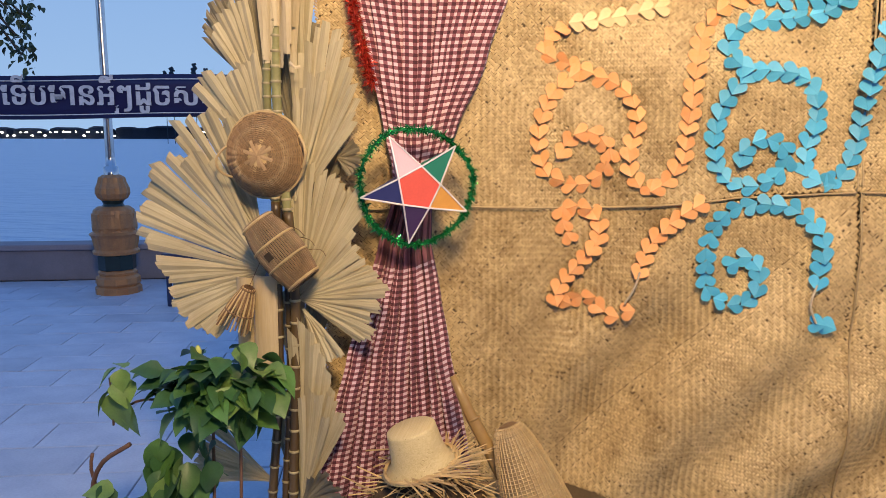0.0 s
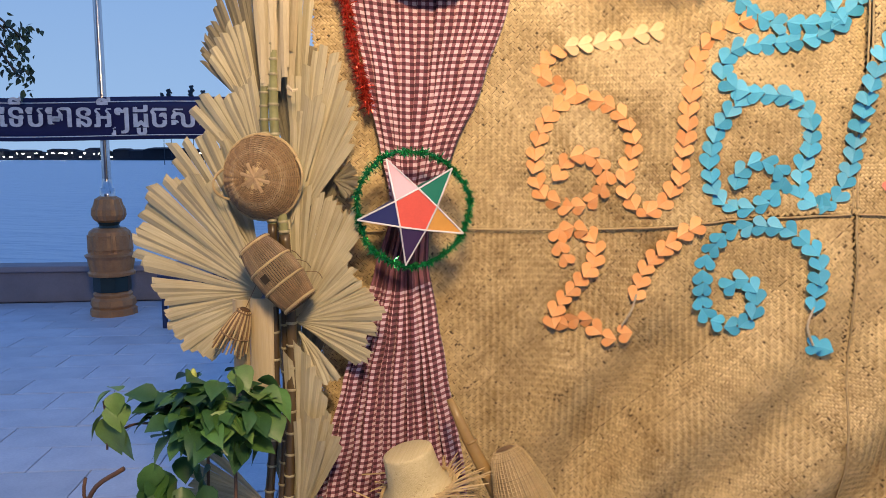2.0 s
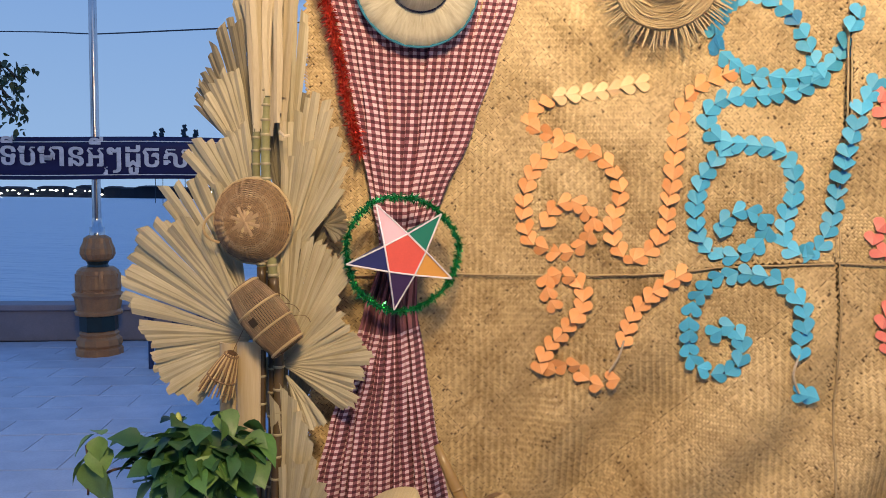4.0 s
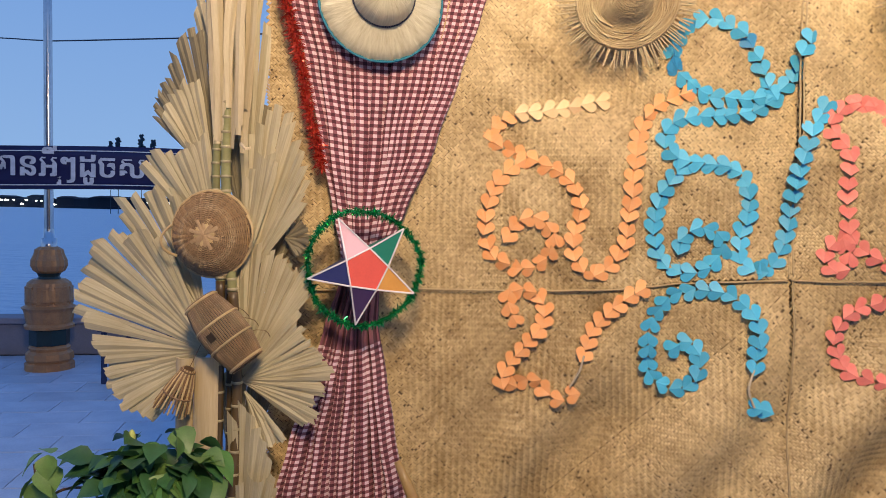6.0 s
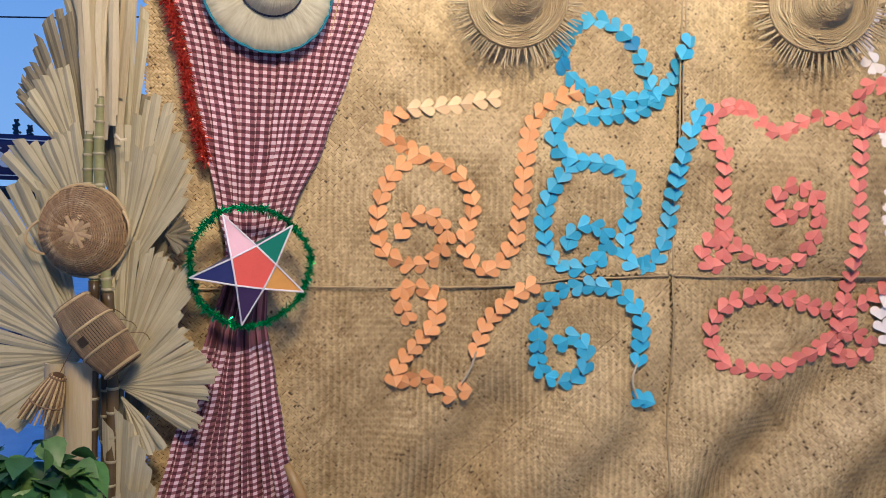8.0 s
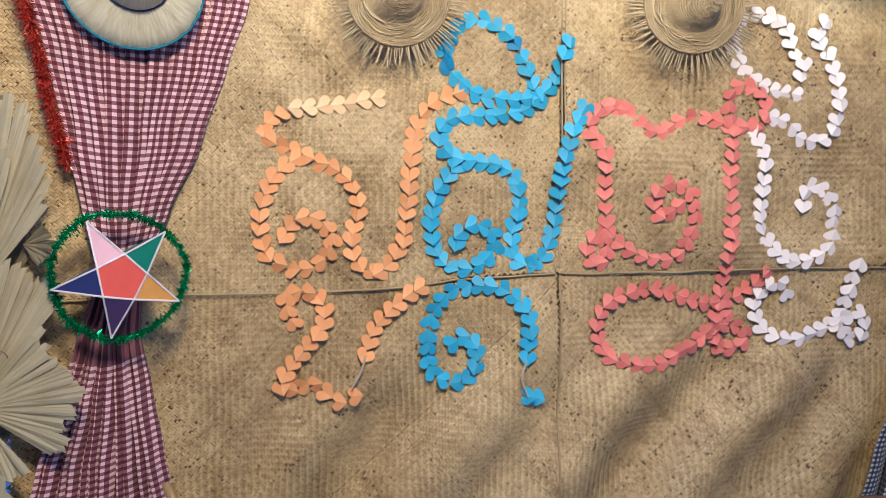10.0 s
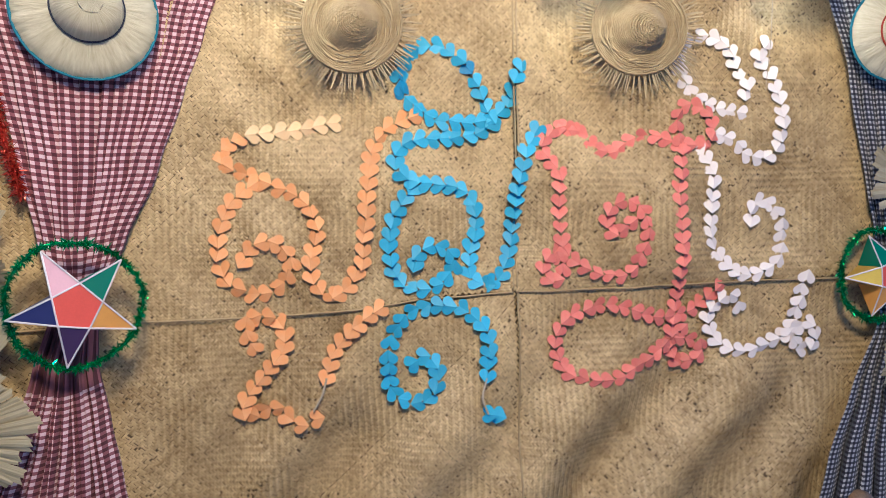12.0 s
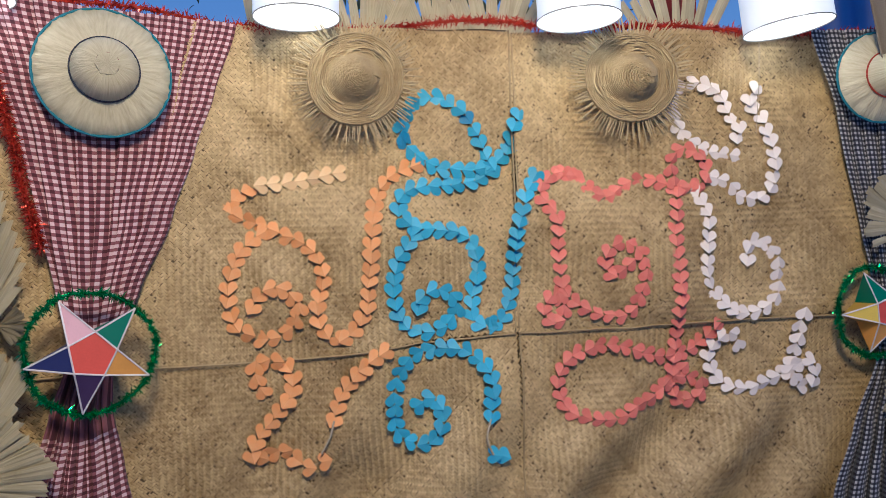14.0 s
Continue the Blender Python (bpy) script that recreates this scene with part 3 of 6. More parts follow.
for x0, x1 in ((-0.42, 0.0), (0.0, 0.5), (0.5, 2.9)):
    a, b = Vector((x0, wall_y(x0, 3.0) + 0.12, 0)), Vector((x1, wall_y(x1, 3.0) + 0.12, 0))
    d = b - a
    box(bm, (d.length, 0.03, 2.30), Matrix.Translation(((a + b) / 2) + Vector((0, 0, 1.152))) @ Matrix.Rotation(math.atan2(d.y, d.x), 4, "Z"))
tagged(part("wall_backing", bm, BOARD), "rough brown board behind the straw mats", "wall", kind="structure")

# ---- gingham drapes ----


def drape(name, spans, material, parent, v0, checks, folds, off, seed, period=0.031, deep=1.0):
    """Knife-pleated cloth gathered at a tie. spans: rows of height, left, right. Each pleat shows a flat face; the rest of its cloth turns back under it."""
    r = random.Random(seed)
    cloth = checks * period
    share = [r.uniform(0.55, 1.5) for _ in range(folds)]
    share = [q / sum(share) for q in share]
    sway = [r.uniform(-1, 1) for _ in range(folds)]
    nv = 80
    bm = bmesh.new()
    uvl = bm.loops.layers.uv.new("UVMap")
    grid, uvs = [], {}
    total = spans[0][0] - spans[-1][0]
    for j in range(nv + 1):
        z = spans[0][0] - total * j / nv
        k = next(i for i in range(len(spans) - 1) if spans[i + 1][0] <= z + 1e-6)
        t = (spans[k][0] - z) / (spans[k][0] - spans[k + 1][0])
        t2 = t * t * (3 - 2 * t) * 0.4 + t * 0.6
        xl = spans[k][1] + (spans[k + 1][1] - spans[k][1]) * t2
        xr = spans[k][2] + (spans[k + 1][2] - spans[k][2]) * t2
        w = xr - xl
        tight = 1 - min(1.0, w / cloth)
        row, x0, u0 = [], xl, 0.0
        for f in range(folds):
            full = share[f] * cloth
            vis = share[f] * w
            hid = max(0.0, full - vis)
            back = min(hid / 2, 0.85 * vis)
            bow = deep * (0.007 + 0.22 * vis * (0.35 + tight))
            for i in range(9):
                q = i / 8
                d = bow * (0.85 * q - 0.30 * math.sin(math.pi * q))
                row.append((x0 + vis * q, d, u0 + vis * q))
            for q, dx, d in ((0.25, 0.5, 0.002), (0.5, 1.0, 0.003), (0.75, 0.5, 0.005)):
                row.append((x0 + vis + back * dx, d + 0.9 * bow, u0 + vis + hid * q))
            x0 += vis
            u0 += full
        line = []
        for i, (x, d, u) in enumerate(row):
            f = min(folds - 1, i // 12)
            y = wall_y(min(x, 2.6), 3.0) - off + d - 0.006 * math.sin(5 * z + 3 * sway[f]) * tight - 0.010 * tight
            zz = z + 0.004 * math.sin(9 * u + seed) - 0.02 * tight * math.sin(math.pi * (x - xl) / w)
            line.append(bm.verts.new((x + 0.002 * math.sin(11 * z + 5 * sway[f]), y, zz)))
            uvs[line[-1]] = (u / period, v0 + (spans[0][0] - z) / period)
        grid.append(line)
    for a, b in zip(grid, grid[1:]):
        for i in range(len(a) - 1):
            f = bm.faces.new((a[i], b[i], b[i + 1], a[i + 1]))
            for lp in f.loops:
                lp[uvl].uv = uvs[lp.vert]
    return part(name, bm, material, parent, smooth=True)


red_drape = thing("gingham_drape", (0, 0, 0), "red and white gingham cloth gathered at a tie on the backdrop", "curtain")
drape("upper_cloth", [(2.335, -0.375, 0.285), (2.10, -0.318, 0.208), (1.92, -0.277, 0.148), (1.70, -0.236, 0.072), (1.48, -0.200, -0.008), (1.36, -0.178, -0.045), (1.24, -0.165, -0.075)], RED_CHECK, red_drape, 0.0, 34, 10, 0.050, 3, 0.0208)
drape("lower_cloth", [(1.26, -0.175, -0.075), (1.12, -0.213, -0.081), (0.94, -0.258, -0.057), (0.765, -0.310, -0.030), (0.59, -0.350, -0.001), (0.41, -0.392, 0.028), (0.30, -0.41, 0.04)], RED_BAND, red_drape, -0.0, 33, 11, 0.066, 8, 0.0195, 2.6)
navy_drape = thing("gingham_drape", (0, 0, 0), "navy and white gingham cloth gathered at a tie on the backdrop", "curtain")
drape("upper_cloth", [(2.32, 2.245, 2.92), (2.03, 2.33, 2.84), (1.63, 2.405, 2.70), (1.49, 2.43, 2.64), (1.33, 2.455, 2.60)], NAVY_CHECK, navy_drape, 0.0, 47, 10, 0.062, 5, 0.017)
drape("lower_cloth", [(1.35, 2.45, 2.60), (1.20, 2.442, 2.62), (0.945, 2.34, 2.68), (0.70, 2.258, 2.76), (0.40, 2.17, 2.85)], NAVY_CHECK, navy_drape, 0.0, 43, 9, 0.075, 6, 0.017, 2.2)


# ---- paper heart garlands ----
def heart_mesh(material, crease, seed):
    """A folded paper heart, point down the local -z, lying in the x-z plane and facing -y."""
    r = random.Random(seed)
    w, h = 0.0360, 0.0570
    side = [(0.0, 0.24 * h), (0.28 * w, 0.46 * h), (0.62 * w, 0.48 * h), (0.92 * w, 0.32 * h), (1.0 * w, 0.10 * h), (0.80 * w, -0.10 * h), (0.0, -0.52 * h)]
    bm = bmesh.new()
    mid = [bm.verts.new((0, -crease, z)) for z in (0.24 * h, 0.02 * h, -0.25 * h, -0.52 * h)]
    for s in (-1, 1):
        k = r.uniform(0.75, 1.15)
        rim = [bm.verts.new((s * x, 0.25 * crease - crease * (1 - x / w) * k, z)) for x, z in side[1:-1]]
        order = [mid[0], *rim, mid[3], mid[2], mid[1]]
        bm.faces.new(order if s < 0 else order[::-1])
    bmesh.ops.triangulate(bm, faces=bm.faces[:])
    back = bmesh.ops.duplicate(bm, geom=bm.verts[:] + bm.edges[:] + bm.faces[:])
    for v in back["geom"]:
        if isinstance(v, bmesh.types.BMVert):
            v.co.y += 0.0007
    bmesh.ops.reverse_faces(bm, faces=[f for f in back["geom"] if isinstance(f, bmesh.types.BMFace)])
    return mesh_of("heart", bm, material)


def garland(label, meshes, runs, bare=(), seed=1, special=None, size=0.93):
    """Hearts strung along runs of (x, z); bare: stretches of string that show."""
    r = random.Random(seed)
    g = thing("paper_heart_garland", (0, 0, 0), label, "paper garland", "garlands forming letters")
    bm = bmesh.new()
    for run in runs:
        pts = glide([(x, face_y(x, z) - 0.026, z) for x, z in run], 0.0425)
        tube(bm, [(a.x, face_y(a.x, a.z) - 0.011, a.z) for a in pts], 0.0011, 4)
        for i, q in enumerate(pts):
            a, b = pts[max(0, i - 1)], pts[min(len(pts) - 1, i + 1)]
            ang = math.atan2((b - a).x, -(b - a).z)
            me = r.choice(meshes)
            if special and special[0](q.x, q.z):
                me = special[1]
            m = Matrix.Translation((q.x + r.uniform(-0.003, 0.003), face_y(q.x, q.z) - r.uniform(0.019, 0.024), q.z + r.uniform(-0.003, 0.003)))
            m = m @ Matrix.Rotation(-ang + r.gauss(0, 0.13), 4, "Y") @ Matrix.Rotation(r.gauss(-0.15, 0.07), 4, "X") @ Matrix.Rotation(r.gauss(0, 0.14), 4, "Z")
            piece("heart", me, g, m @ Matrix.Scale(size * r.uniform(0.88, 0.98), 4))
    for run in bare:
        tube(bm, glide([(x, wall_y(x, z) - 0.026, z) for x, z in run], 0.02), 0.0036, 6)
    part("string", bm, TWINE, g)
    return g


def hearts(m):
    return [heart_mesh(m, c, i) for i, c in enumerate((0.005, 0.008, 0.011, -0.004))]


OH, BH, RH, WH = hearts(ORANGE), hearts(BLUE), hearts(RED), hearts(WHITE)
PALE_H, DEEP_H = heart_mesh(PALE_ORANGE, 0.006, 3), heart_mesh(DEEP_BLUE, 0.006, 4)
garland("orange folded-paper hearts strung into a curly letter on the mat", OH, [
    [(0.609, 1.849), (0.497, 1.823), (0.386, 1.809), (0.291, 1.789), (0.254, 1.743), (0.284, 1.700), (0.356, 1.672), (0.419, 1.646), (0.492, 1.617), (0.537, 1.560), (0.549, 1.485), (0.528, 1.401), (0.542, 1.336), (0.592, 1.297)],
    [(0.863, 1.870), (0.777, 1.828), (0.728, 1.753), (0.716, 1.649), (0.704, 1.518), (0.692, 1.406), (0.662, 1.341), (0.618, 1.300)],
    [(0.356, 1.653), (0.291, 1.594), (0.257, 1.511), (0.251, 1.419), (0.268, 1.354), (0.331, 1.315), (0.394, 1.309), (0.450, 1.348), (0.469, 1.403), (0.443, 1.450), (0.398, 1.470), (0.346, 1.450), (0.323, 1.408)],
], (), 1, (lambda x, z: z > 1.80 and x < 0.65, PALE_H))
garland("orange folded-paper hearts forming a subscript letter with bare string", OH, [
    [(0.354, 1.139), (0.324, 1.186), (0.338, 1.232), (0.393, 1.233), (0.438, 1.200), (0.442, 1.135), (0.408, 1.081), (0.370, 1.037), (0.333, 0.993), (0.313, 0.917), (0.377, 0.930), (0.419, 0.939)],
    [(0.450, 0.910), (0.486, 0.884), (0.541, 0.902)],
    [(0.748, 1.250), (0.687, 1.209), (0.639, 1.164), (0.601, 1.110), (0.575, 1.033)],
], [
    [(0.575, 1.033), (0.561, 0.982), (0.532, 0.928)],
], 2)
garland("blue folded-paper hearts strung into a looped vowel sign", BH, [
    [(0.827, 1.960), (0.823, 2.017), (0.868, 2.084), (0.936, 2.099), (1.002, 2.064), (1.049, 2.016), (1.076, 1.967), (1.098, 1.909), (1.118, 1.867)],
    [(1.214, 2.034), (1.193, 1.966), (1.172, 1.909), (1.122, 1.861), (1.064, 1.852), (0.987, 1.853), (0.911, 1.870), (0.855, 1.916), (0.827, 1.951)],
], (), 3, (lambda x, z: abs(z - 1.965) < 0.022 and x < 0.86 or abs(z - 2.03) < 0.02 and x > 1.0 and x < 1.08, DEEP_H))
garland("blue folded-paper hearts strung into a curly letter on the mat", BH, [
    [(1.121, 1.848), (1.072, 1.818), (0.985, 1.800), (0.909, 1.794), (0.832, 1.780), (0.803, 1.733), (0.821, 1.685), (0.877, 1.655), (0.962, 1.648), (1.029, 1.624), (1.065, 1.566), (1.063, 1.489), (1.042, 1.404), (1.050, 1.338), (1.103, 1.323)],
    [(1.267, 1.826), (1.236, 1.773), (1.210, 1.677), (1.195, 1.562), (1.184, 1.448), (1.156, 1.363), (1.117, 1.326)],
    [(0.857, 1.637), (0.808, 1.572), (0.782, 1.497), (0.785, 1.403), (0.812, 1.336), (0.887, 1.311), (0.954, 1.331), (0.990, 1.387), (0.966, 1.435), (0.919, 1.452), (0.871, 1.419), (0.864, 1.385)],
], (), 4)
garland("blue folded-paper hearts forming a curl with a bare string tail", BH, [
    [(0.852, 1.062), (0.900, 1.088), (0.937, 1.030), (0.916, 0.965), (0.859, 0.940), (0.793, 0.971), (0.773, 1.038), (0.778, 1.121), (0.808, 1.195), (0.866, 1.240), (0.942, 1.256), (1.018, 1.244), (1.075, 1.194), (1.098, 1.137), (1.095, 1.023)],
    [(1.099, 0.894), (1.137, 0.883)],
], [
    [(1.091, 1.018), (1.074, 0.958), (1.095, 0.900)],
], 5)
garland("coral red folded-paper hearts strung into a spiral letter", RH, [
    [(1.395, 1.828), (1.345, 1.833), (1.290, 1.801), (1.288, 1.749), (1.341, 1.684), (1.342, 1.597), (1.346, 1.510), (1.363, 1.433), (1.420, 1.374), (1.489, 1.352), (1.558, 1.340), (1.610, 1.397), (1.636, 1.474), (1.615, 1.562), (1.556, 1.592), (1.505, 1.564), (1.494, 1.507), (1.533, 1.486), (1.584, 1.524)],
    [(1.345, 1.833), (1.414, 1.818), (1.462, 1.769), (1.511, 1.749), (1.572, 1.787), (1.643, 1.809), (1.703, 1.794), (1.763, 1.774), (1.824, 1.773)],
    [(1.744, 1.794), (1.732, 1.863), (1.788, 1.911), (1.848, 1.881), (1.873, 1.821), (1.831, 1.783)],
    [(1.343, 1.434), (1.287, 1.387), (1.311, 1.329), (1.356, 1.343), (1.343, 1.405)],
], (), 6, None, 0.87)
garland("coral red folded-paper hearts forming a stem and a lower loop", RH, [
    [(1.753, 1.764), (1.745, 1.647), (1.745, 1.529), (1.757, 1.412), (1.757, 1.295), (1.748, 1.207), (1.741, 1.101), (1.779, 1.031), (1.840, 1.058), (1.842, 1.107), (1.772, 1.119)],
    [(1.900, 1.300), (1.847, 1.243), (1.785, 1.206), (1.693, 1.196), (1.614, 1.222), (1.515, 1.241), (1.426, 1.225), (1.365, 1.183), (1.334, 1.117), (1.361, 1.030), (1.438, 0.998), (1.537, 1.003), (1.628, 1.044), (1.710, 1.092), (1.783, 1.158)],
], (), 7, None, 0.87)
garland("pinkish white folded-paper hearts strung into a looped vowel sign", WH, [
    [(1.982, 1.889), (1.900, 1.900), (1.830, 1.931), (1.780, 1.970), (1.758, 2.030), (1.764, 2.109), (1.816, 2.142), (1.878, 2.138), (1.938, 2.098), (1.967, 2.038), (2.006, 1.978), (1.995, 1.949)],
    [(2.052, 2.118), (2.030, 2.068), (2.070, 2.028), (2.099, 1.958), (2.123, 1.888), (2.114, 1.798), (2.070, 1.739), (1.997, 1.740), (1.948, 1.791), (1.887, 1.811)],
], (), 8, None, 0.87)
garland("pinkish white folded-paper hearts strung into a hooked letter", WH, [
    [(1.814, 1.763), (1.862, 1.684), (1.869, 1.585), (1.865, 1.487), (1.903, 1.388), (1.983, 1.340), (2.066, 1.353), (2.114, 1.421), (2.124, 1.510), (2.085, 1.580), (2.023, 1.582), (2.010, 1.523)],
], (), 9, None, 0.87)
garland("pinkish white folded-paper hearts forming a lower hook", WH, [
    [(1.979, 1.228), (1.950, 1.269), (1.887, 1.232), (1.875, 1.173), (1.913, 1.104), (1.994, 1.075), (2.078, 1.107), (2.152, 1.143), (2.175, 1.221), (2.194, 1.330)],
    [(2.151, 1.133), (2.215, 1.170), (2.245, 1.120), (2.211, 1.072), (2.171, 1.103)],
], (), 10, None, 0.87)

# ---- star lanterns ----
TINSEL_G = surface("green_foil", (0.03, 0.46, 0.14), (0.0, 0.13, 0.035), rough=0.15, metal=0.75, bump=0.0, vary=0.2)
TINSEL_R = surface("red_foil", (0.82, 0.11, 0.06), (0.50, 0.03, 0.02), rough=0.22, metal=0.55, bump=0.0, vary=0.2)
EDGE = surface("white_paper_edging", (0.80, 0.74, 0.76), rough=0.6, bump=0.05)


def paper(name, c):
    return surface(name, c, tuple(v * 0.85 for v in c), rough=0.5, scale=12, fine=200, bump=0.05, vary=0.0)


def tinsel(name, pts, radius, count, material, parent, seed, core=0.004, closed=False):
    """A wire with many thin foil strips standing off it."""
    r = random.Random(seed)
    bm = bmesh.new()
    tube(bm, pts, core, 6, closed)
    n_ = len(pts)
    for _ in range(count):
        k = r.uniform(0, n_ - (0 if closed else 1.001))
        a, b = pts[int(k) % n_], pts[(int(k) + 1) % n_]
        p0 = a.lerp(b, k - int(k))
        d = Vector((r.gauss(0, 1), r.gauss(0, 1), r.gauss(0, 1))).normalized()
        ln = radius * r.uniform(0.5, 1.25)
        side = d.orthogonal().normalized() * r.uniform(0.0012, 0.0030)
        side.rotate(Euler((r.uniform(0, 6), r.uniform(0, 6), 0)))
        mid = p0 + d * ln * 0.55 + Vector((r.gauss(0, 1), r.gauss(0, 1), r.gauss(0, 1))) * radius * 0.12
        tip = mid + (d + Vector((0, 0, -0.35))).normalized() * ln * 0.45
        v = [bm.verts.new(q) for q in (p0 - side, p0 + side, mid + side, mid - side, tip)]
        bm.faces.new((v[0], v[1], v[2], v[3])), bm.faces.new((v[3], v[2], v[4]))
    return part(name, bm, material, parent)


def star_lantern(label, m, radius, turn, fronts, sides, middle, wreath):
    """Puffed five-pointed paper star: tips in the middle plane, the inner corners raised to front and back."""
    s = thing("star_lantern", (0, 0, 0), label, "star lantern", "star lanterns")
    s.matrix_basis = m
    deep, inner = 0.052, radius * 0.385
    tips = [Vector((radius * math.cos(a), 0, radius * math.sin(a))) for a in (radians(turn + 72 * k) for k in range(5))]
    fr = [Vector((inner * math.cos(a), -deep, inner * math.sin(a))) for a in (radians(turn + 36 + 72 * k) for k in range(5))]
    bk = [Vector((v.x, deep, v.z)) for v in fr]
    points = []
    for k in range(5):
        bm = bmesh.new()
        bm.faces.new([bm.verts.new(q) for q in (tips[k], fr[k], fr[k - 1])])
        points.append(part("point", bm, fronts[k], s))
        bm = bmesh.new()
        for a, b in ((fr[k], bk[k]), (bk[k - 1], fr[k - 1])):
            bm.faces.new([bm.verts.new(q) for q in (tips[k], b, a)])
        bm.faces.new([bm.verts.new(q) for q in (tips[k], bk[k - 1], bk[k])])
        part("side_panel", bm, sides[k], s)
    bm = bmesh.new()
    bm.faces.new([bm.verts.new(q + Vector((0, -0.0005, 0))) for q in reversed(fr)])
    bm.faces.new([bm.verts.new(q) for q in bk])
    centre = part("centre_panel", bm, middle, s)
    for k in range(5):
        for a, b, own in ((tips[k], fr[k], points[k]), (tips[k], fr[k - 1], points[k]), (fr[k], fr[k - 1], centre)):
            bm = bmesh.new()
            o = Vector((0, -0.0012, 0))
            tube(bm, [a + o, b + o], 0.0030, 6, flat=0.8)
            part("edging", bm, EDGE, own)
    r = random.Random(4)
    ring = []
    for k in range(60):
        a = 2 * math.pi * k / 60
        rr = wreath * (1 + 0.025 * math.sin(3 * a + 1) + 0.012 * math.sin(7 * a))
        ring.append(Vector((rr * math.cos(a) * 0.985, 0.012 + 0.008 * math.sin(2 * a), rr * math.sin(a) + 0.002)))
    tinsel("tinsel_wreath", ring, 0.0200, 2500, TINSEL_G, s, 7, closed=True)["label"] = "green foil tinsel ring"
    return s


PINK, TEAL, AMBER, PURPLE, INDIGO, CORAL = (paper(a, c) for a, c in (("pink_paper", (0.74, 0.42, 0.50)), ("green_paper", (0.0, 0.16, 0.10)), ("amber_paper", (0.80, 0.38, 0.08)), ("purple_paper", (0.055, 0.022, 0.10)), ("indigo_paper", (0.028, 0.035, 0.15)), ("coral_red_paper", (0.75, 0.10, 0.075))))
YELLOW, GOLD, DEEP_ORANGE = (paper(a, c) for a, c in (("yellow_paper", (0.78, 0.58, 0.10)), ("gold_paper", (0.55, 0.33, 0.05)), ("orange_panel_paper", (0.70, 0.20, 0.03))))
star_lantern("five-pointed paper star lantern in pink, green, amber, purple and indigo", Matrix.Translation((-0.0746, 1.66, 1.311)) @ Matrix.Rotation(radians(23), 4, "Z"), 0.167, 118, [PINK, INDIGO, PURPLE, AMBER, TEAL], [PINK, INDIGO, PURPLE, DEEP_ORANGE, TEAL], CORAL, 0.170)
star_lantern("five-pointed paper star lantern in yellow, orange, green and red", Matrix.Translation((2.428, 1.895, 1.335)) @ Matrix.Rotation(radians(6), 4, "Z"), 0.142, 111, [TEAL, YELLOW, AMBER, PURPLE, PINK], [TEAL, GOLD, AMBER, PURPLE, PINK], CORAL, 0.152)

# ---- hats on the backdrop ----
PALM_HAT, n, l, p = nodes_of("pale_pressed_palm_leaf")
tc, sep, pol = n.new("ShaderNodeTexCoord"), n.new("ShaderNodeSeparateXYZ"), n.new("ShaderNodeCombineXYZ")
l.new(tc.outputs["Object"], sep.inputs[0])
turn = math_node(n, l, "ARCTAN2", sep.outputs[1], sep.outputs[0])
reach = math_node(n, l, "SQRT", math_node(n, l, "ADD", math_node(n, l, "MULTIPLY", sep.outputs[0], sep.outputs[0]), math_node(n, l, "MULTIPLY", sep.outputs[1], sep.outputs[1])))
l.new(math_node(n, l, "MULTIPLY", turn, 5.0), pol.inputs[0]), l.new(math_node(n, l, "MULTIPLY", reach, 7.0), pol.inputs[1])
streak, wide = n.new("ShaderNodeTexNoise"), n.new("ShaderNodeTexNoise")
streak.inputs["Scale"].default_value, wide.inputs["Scale"].default_value = 4.0, 1.2
for k in (streak, wide):
    k.inputs["Detail"].default_value = 5
    l.new(pol.outputs[0], k.inputs["Vector"])
f = math_node(n, l, "ADD", math_node(n, l, "MULTIPLY", streak.outputs[0], 0.6), math_node(n, l, "MULTIPLY", wide.outputs[0], 0.4))
f = math_node(n, l, "MINIMUM", math_node(n, l, "MAXIMUM", math_node(n, l, "MULTIPLY_ADD", math_node(n, l, "SUBTRACT", f, 0.5), 2.6, 0.30), 0.0), 1.0)
l.new(mix_node(n, l, f, (0.64, 0.585, 0.42), (0.42, 0.36, 0.22)), p.inputs["Base Color"])
p.inputs["Roughness"].default_value = 0.5
bp = n.new("ShaderNodeBump")
bp.inputs["Strength"].default_value, bp.inputs["Distance"].default_value = 0.7, 0.006
l.new(streak.outputs[0], bp.inputs["Height"]), l.new(bp.outputs[0], p.inputs["Normal"])
TEAL_RIM = surface("teal_cloth_binding", (0.02, 0.20, 0.28), rough=0.7)
NAVY_CORD = surface("navy_cord", (0.02, 0.025, 0.05), rough=0.7)
RED_CORD = surface("red_cord", (0.35, 0.04, 0.02), rough=0.7)
STRAW_HAT = surface("brown_plaited_straw", (0.44, 0.335, 0.18), (0.29, 0.205, 0.10), rough=0.65, scale=25, fine=260, bump=0.8, vary=0.05)


STRAW_END = surface("tan_straw_ends", (0.50, 0.39, 0.215), (0.36, 0.26, 0.13), rough=0.55, scale=25, fine=260, bump=0.3, vary=0.18)


